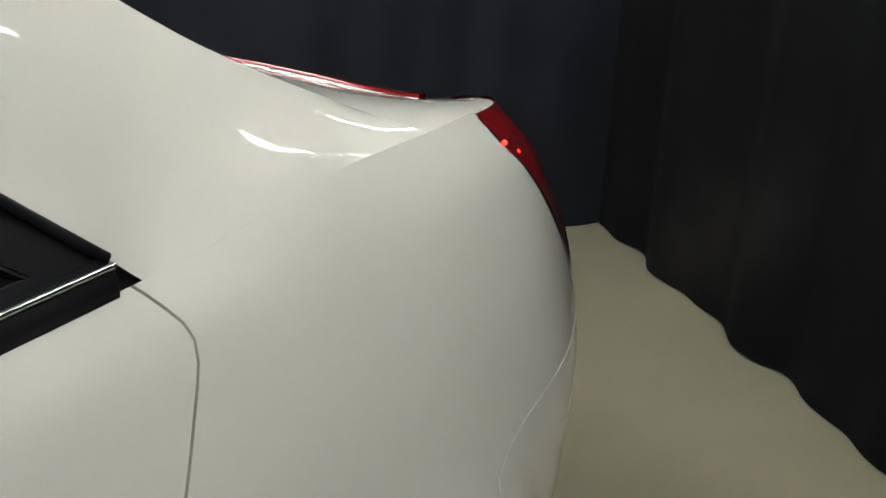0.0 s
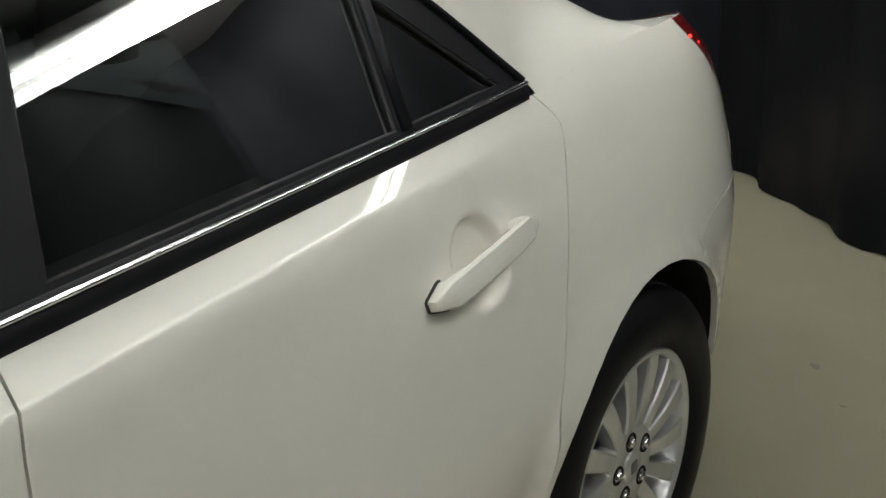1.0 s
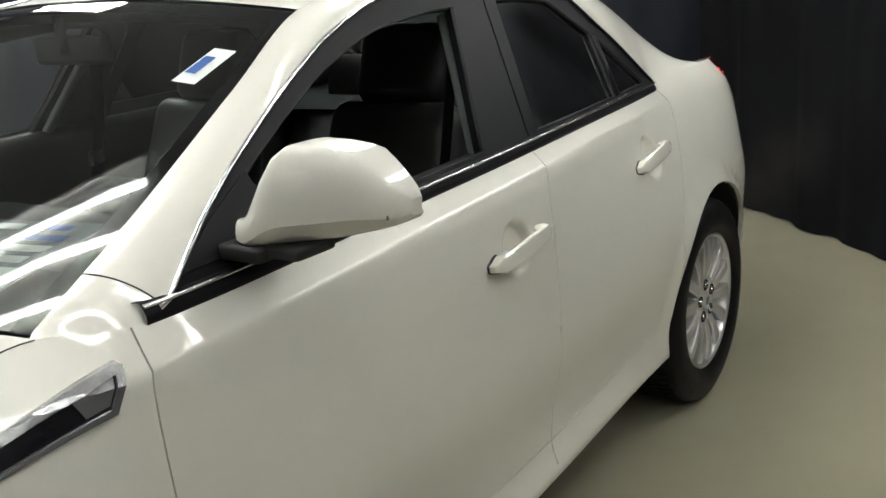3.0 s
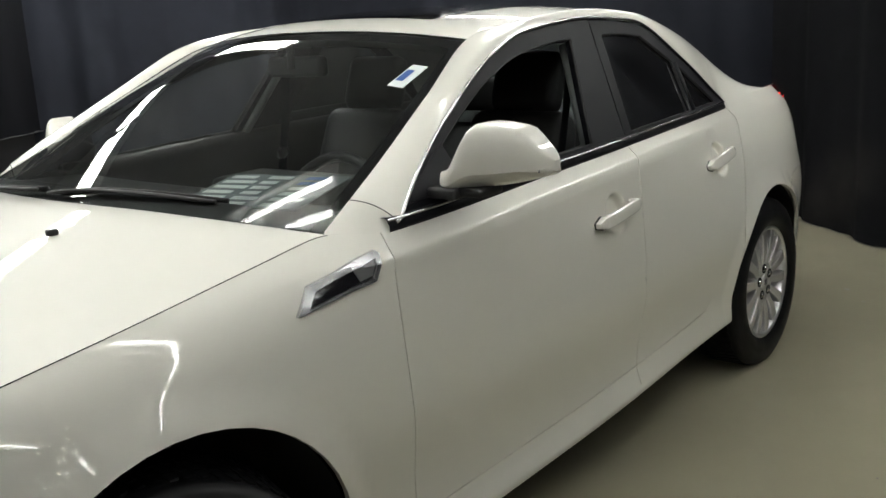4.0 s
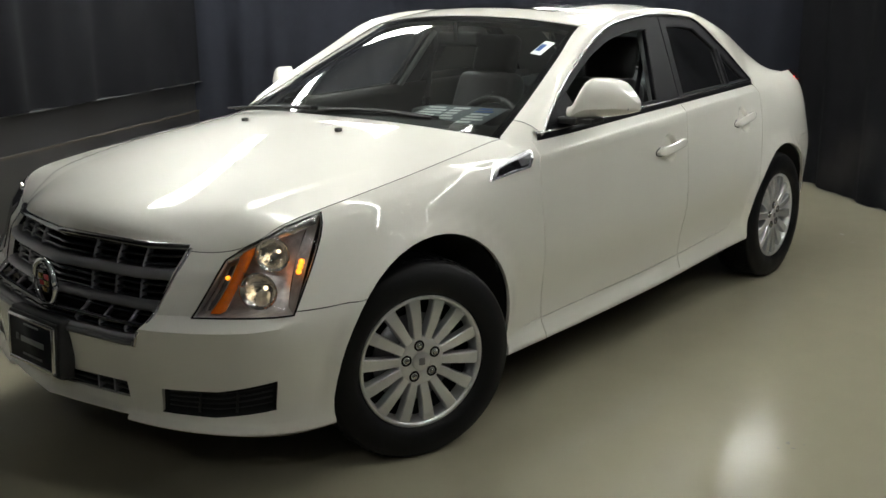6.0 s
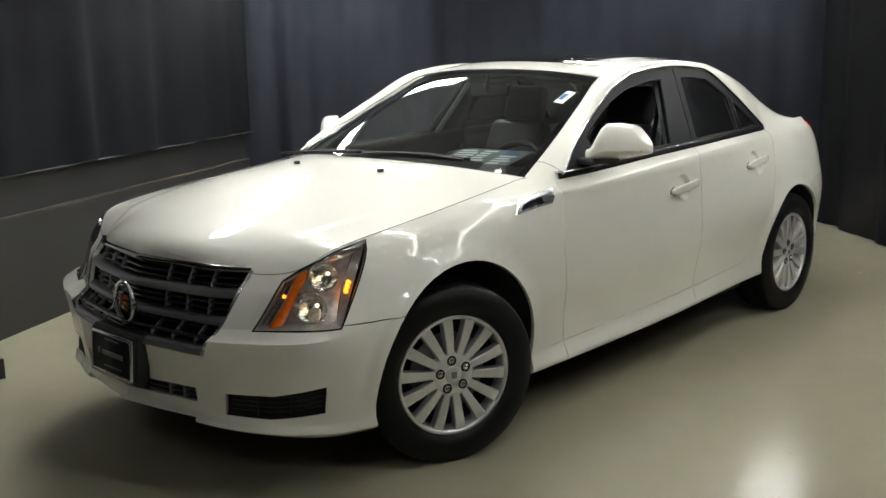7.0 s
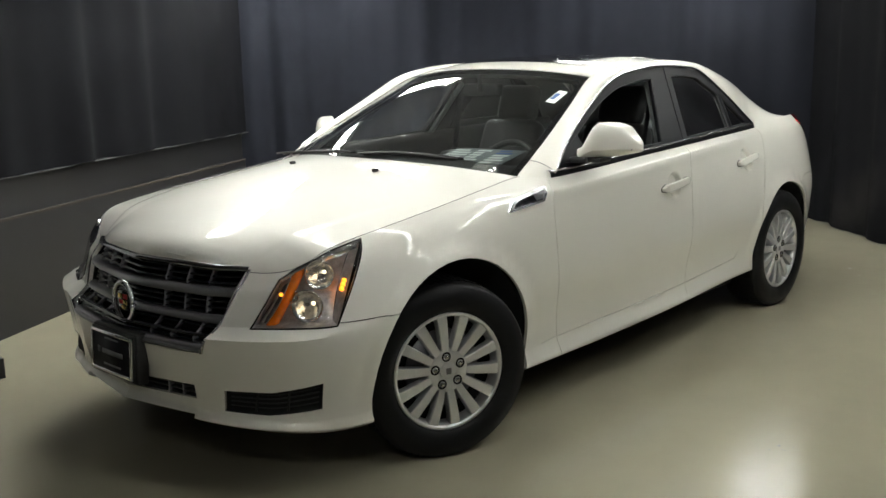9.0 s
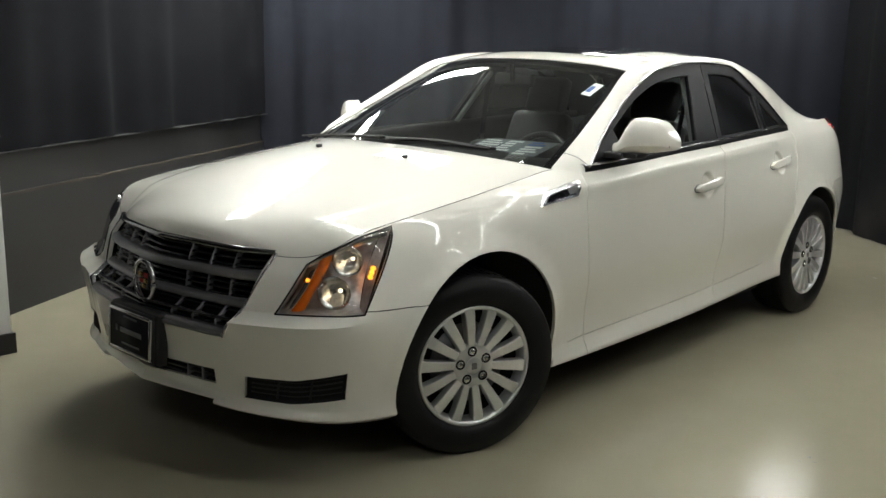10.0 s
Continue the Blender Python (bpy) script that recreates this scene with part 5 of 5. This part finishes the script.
def dust(mat, spots, color):
    """Pale dust blown on a cloth: spots as place and size."""
    nt = mat.node_tree
    b = nt.nodes["Principled BSDF"]
    old = b.inputs["Base Color"].links[0].from_socket
    co = nt.nodes.new("ShaderNodeTexCoord")
    nz = nt.nodes.new("ShaderNodeTexNoise")
    nz.inputs["Scale"].default_value = 5.0
    nz.inputs["Detail"].default_value = 5
    nt.links.new(co.outputs["Object"], nz.inputs["Vector"])
    for place, size, amount in spots:
        dist = nt.nodes.new("ShaderNodeVectorMath")
        dist.operation = "DISTANCE"
        dist.inputs[1].default_value = place
        nt.links.new(co.outputs["Object"], dist.inputs[0])
        fall = nt.nodes.new("ShaderNodeMapRange")
        fall.interpolation_type = "SMOOTHSTEP"
        fall.inputs["From Min"].default_value, fall.inputs["From Max"].default_value = size, 0.05 * size
        fall.inputs["To Max"].default_value = amount
        nt.links.new(dist.outputs["Value"], fall.inputs["Value"])
        mul = nt.nodes.new("ShaderNodeMath")
        mul.operation = "MULTIPLY"
        nt.links.new(fall.outputs[0], mul.inputs[0])
        nt.links.new(nz.outputs["Fac"], mul.inputs[1])
        mix = nt.nodes.new("ShaderNodeMix")
        mix.data_type = "RGBA"
        mix.inputs["B"].default_value = (*color, 1)
        nt.links.new(mul.outputs[0], mix.inputs["Factor"])
        nt.links.new(old, mix.inputs["A"])
        old = mix.outputs["Result"]
    nt.links.new(old, b.inputs["Base Color"])


dust(CURTAIN, [((-3.88, 0.42, 0.26), 0.34, 0.5), ((-3.70, 0.62, 0.42), 0.30, 0.4), ((-4.05, 0.26, 0.12), 0.25, 0.4)], (0.05, 0.045, 0.042))

bm = bmesh.new()
bmesh.ops.create_grid(bm, x_segments=4, y_segments=4, size=12)
tagged(part("floor", bm, FLOOR), "beige sealed concrete floor", "floor", kind="structure")
CEIL = 2.5
CEILING = material("grey_ceiling_paint", (0.13, 0.13, 0.13), rough=0.8, noise_scale=2, vary=0.05)
DARKWALL = material("grey_wall_paint", (0.16, 0.155, 0.15), rough=0.7, noise_scale=2, vary=0.05)
bm = bmesh.new()
box(bm, -8, 9, -8, 9, CEIL, CEIL + 0.1)
tagged(part("ceiling", bm, CEILING), "dark ceiling", "ceiling", kind="structure")


def curtain(name, p, q, z0, z1, amp, pitch, label, seed, mat=None):
    rnd = random.Random(seed)
    p, q = Vector((*p, 0)), Vector((*q, 0))
    d = (q - p)
    ln = d.length
    d.normalize()
    n = Vector((-d.y, d.x, 0))
    nn = int(ln / 0.025)
    waves = [(rnd.uniform(0.6, 1.5) * 2 * math.pi / pitch, rnd.uniform(0, 6.3), rnd.uniform(0.3, 1)) for _ in range(6)]
    hs = [z0, z0 + 0.02, z0 + 0.15, z0 + 0.5, (z0 + z1) / 2, z1]
    rows = []
    for i in range(nn + 1):
        s = ln * i / nn
        w = sum(c * math.sin(a * s + b) for a, b, c in waves) / 3.2
        line = []
        for k, z in enumerate(hs):
            f = 1.0 + 0.5 * (1 - (z - z0) / (z1 - z0))
            o = p + d * s + n * (amp * w * f + (0.035 * noise.noise((s * 2.1, 0, seed)) if k < 3 else 0))
            line.append(Vector((o.x, o.y, z + (0.012 * abs(w) if k == 0 else 0))))
        rows.append(line)
    bm = bmesh.new()
    loft(bm, rows)
    return tagged(part(name, bm, mat or CURTAIN), label, "curtain", kind="structure")


curtain("curtain_right", (-4.47, -0.20), (-1.23, 3.34), 0.004, CEIL, 0.027, 0.42, "black stage curtain reaching the floor", 1)
curtain("curtain_back", (-0.9, -3.75), (-4.5, -0.15), 0.004, CEIL, 0.035, 0.36, "dark blue-black stage curtain behind the car", 2, CURTAIN_BLUE)
WD = Vector((0.87, 0.48, 0)).normalized()
E0 = Vector((1.93, -2.13, 0))
c0, c1 = E0 - WD * 3.3, E0 + WD * 4.0
curtain("curtain_left", (c1.x - 0.02, c1.y + 0.03), (c0.x - 0.02, c0.y + 0.03), 0.90, CEIL, 0.03, 0.5, "black curtain hanging above the wall panel", 3, CURTAIN_DARK)
bm = bmesh.new()
nrm = Vector((-WD.y, WD.x, 0))
vs = box(bm, 0, (c1 - c0).length, -0.1, 0, 0, 0.66)
bmesh.ops.transform(bm, verts=vs, matrix=Matrix.Translation(c0) @ Matrix.Rotation(math.atan2(WD.y, WD.x), 4, "Z"))
vs = box(bm, 0, (c1 - c0).length, -0.12, -0.02, 0.66, CEIL)
bmesh.ops.transform(bm, verts=vs, matrix=Matrix.Translation(c0) @ Matrix.Rotation(math.atan2(WD.y, WD.x), 4, "Z"))
tagged(part("wall_left", bm, BLACKBOARD, smooth=False), "black panelled lower wall", "wall", kind="structure")
# hem strip paler than its cloth: light on the lower edge put into colour
for z0, z1, o, col, nm in ((.655, .672, .004, (0.05, 0.042, 0.035), "panel_trim"), (.896, .901, .045, (0.06, 0.06, 0.062), "curtain_hem")):
    bm = bmesh.new()
    vs = box(bm, 0, (c1 - c0).length, -.01, o, z0, z1)
    bmesh.ops.transform(bm, verts=vs, matrix=Matrix.Translation(c0) @ Matrix.Rotation(math.atan2(WD.y, WD.x), 4, "Z"))
    tagged(part(nm, bm, material(nm, col, rough=0.6, noise_scale=3, vary=0.3), smooth=False), "thin strip along the wall", "trim", kind="structure")
bm = bmesh.new()
box(bm, 2.2, 8, -1.62, -1.47, 0.10, CEIL)
tagged(part("wall_white", bm, WHITEWALL, smooth=False), "white partition wall", "wall", kind="structure")
bm = bmesh.new()
box(bm, 2.185, 8, -1.635, -1.455, 0, 0.10)
tagged(part("baseboard", bm, BLACKBOARD, smooth=False), "black rubber baseboard", "baseboard", kind="structure")
bm = bmesh.new()
box(bm, -1.2, 8.1, 6.5, 6.6, 0, CEIL)
tagged(part("wall_south", bm, DARKWALL, smooth=False), "plain grey wall", "wall", kind="structure")
bm = bmesh.new()
box(bm, 8.0, 8.1, -1.5, 6.5, 0, CEIL)
tagged(part("wall_east", bm, DARKWALL, smooth=False), "plain grey wall", "wall", kind="structure")


def ceiling_light(x, y, turn, length=2.4, tubes=2, radius=0.019):
    ob = new("ceiling_light")
    ob.matrix_basis = pose(x, y, CEIL - 0.02, 0, 0, turn)
    half = (0.06, 0.09, 0.10, 0.30)[tubes - 1]
    bm = bmesh.new()
    box(bm, -length / 2, length / 2, -half, half, -0.05, 0.0, 0.008)
    part("housing", bm, WHITEWALL, ob)
    if tubes > 2:
        for o in (-half + 0.006, half - 0.006):
            bm = bmesh.new()
            box(bm, -length / 2, length / 2, o - 0.006, o + 0.006, -0.10, -0.05, 0.003)
            part("side_rail", bm, WHITEWALL, ob)
    for k in range(tubes):
        o = 0 if tubes == 1 else (-0.5 + k / (tubes - 1)) * (0.09 if tubes < 3 else 1.4 * half)
        bm = bmesh.new()
        cyl(bm, radius, radius, length - 0.06, pose(0, o, -0.07, 0, 90, 0), 12)
        part("tube", bm, TUBE, ob)
    return tagged(ob, "white ceiling fitting with one slim fluorescent tube" if tubes == 1 else "white ceiling fitting with bare fluorescent tubes side by side", "ceiling light", group="ceiling lights")


for row in ((0.72, -1.90, 42, 2.35, 3, 0.027), (-0.72, -3.18, 42, 1.2, 3, 0.027), (-1.2, -2.3, 66, 1.6, 3, 0.027), (-2.1, 1.78, 25, 2.4, 2, 0.018), (-2.75, -1.0, -60, 1.2, 3), (-3.72, -0.40, -45, 1.2, 3, 0.013), (0.35, 2.35, 110, 3.4, 1, 0.015), (1.65, 2.45, 110, 3.4, 1, 0.015), (-0.65, 2.25, 110, 3.4, 1, 0.011), (0.98, -0.07, -45, 1.2, 4, 0.0155), (-1.25, 0.1, 45, 1.2, 4, 0.020),
            # unseen fitting added to brighten the bumper's near side and the fender
            (4.2, 2.5, -45, 1.2, 2, 0.015)):
    ceiling_light(*row)


# marks on the floor
MARK = material("dark_floor_mark", (0.17, 0.155, 0.115), rough=0.5, noise_scale=60, vary=0.3)


def floor_mark(x, y, size, turn, seed, mat):
    rnd = random.Random(seed)
    bm = bmesh.new()
    n = 14
    r = [size * rnd.uniform(0.5, 1.0) for _ in range(n)]
    m = pose(x, y, 0.0, 0, 0, turn)
    rim = [bm.verts.new(m @ Vector((1.8 * r[k] * math.cos(2 * math.pi * k / n), r[k] * math.sin(2 * math.pi * k / n), 0.0006))) for k in range(n)]
    top = bm.verts.new(m @ Vector((0, 0, 0.0014)))
    for k in range(n):
        bm.faces.new((rim[k], rim[(k + 1) % n], top))
    tagged(part("floor_mark", bm, mat), "small dark scuff mark on the floor", "floor mark", kind="structure")


for x, y, size, turn, seed in ((0.60, 1.80, 0.010, 20, 1), (0.63, 1.83, 0.006, 100, 2), (0.66, 1.79, 0.005, 60, 3), (0.58, 1.85, 0.004, 10, 4), (-2.63, 0.87, 0.015, 30, 5), (-2.45, 1.0, 0.008, 80, 6),
                               (-1.2, 1.9, 0.006, 0, 7), (1.4, 1.75, 0.005, 45, 8), (0.2, 2.2, 0.004, 70, 9), (-0.6, 1.55, 0.005, 15, 10), (2.3, 1.65, 0.006, 35, 11)):
    floor_mark(x, y, size, turn, seed, MARK)
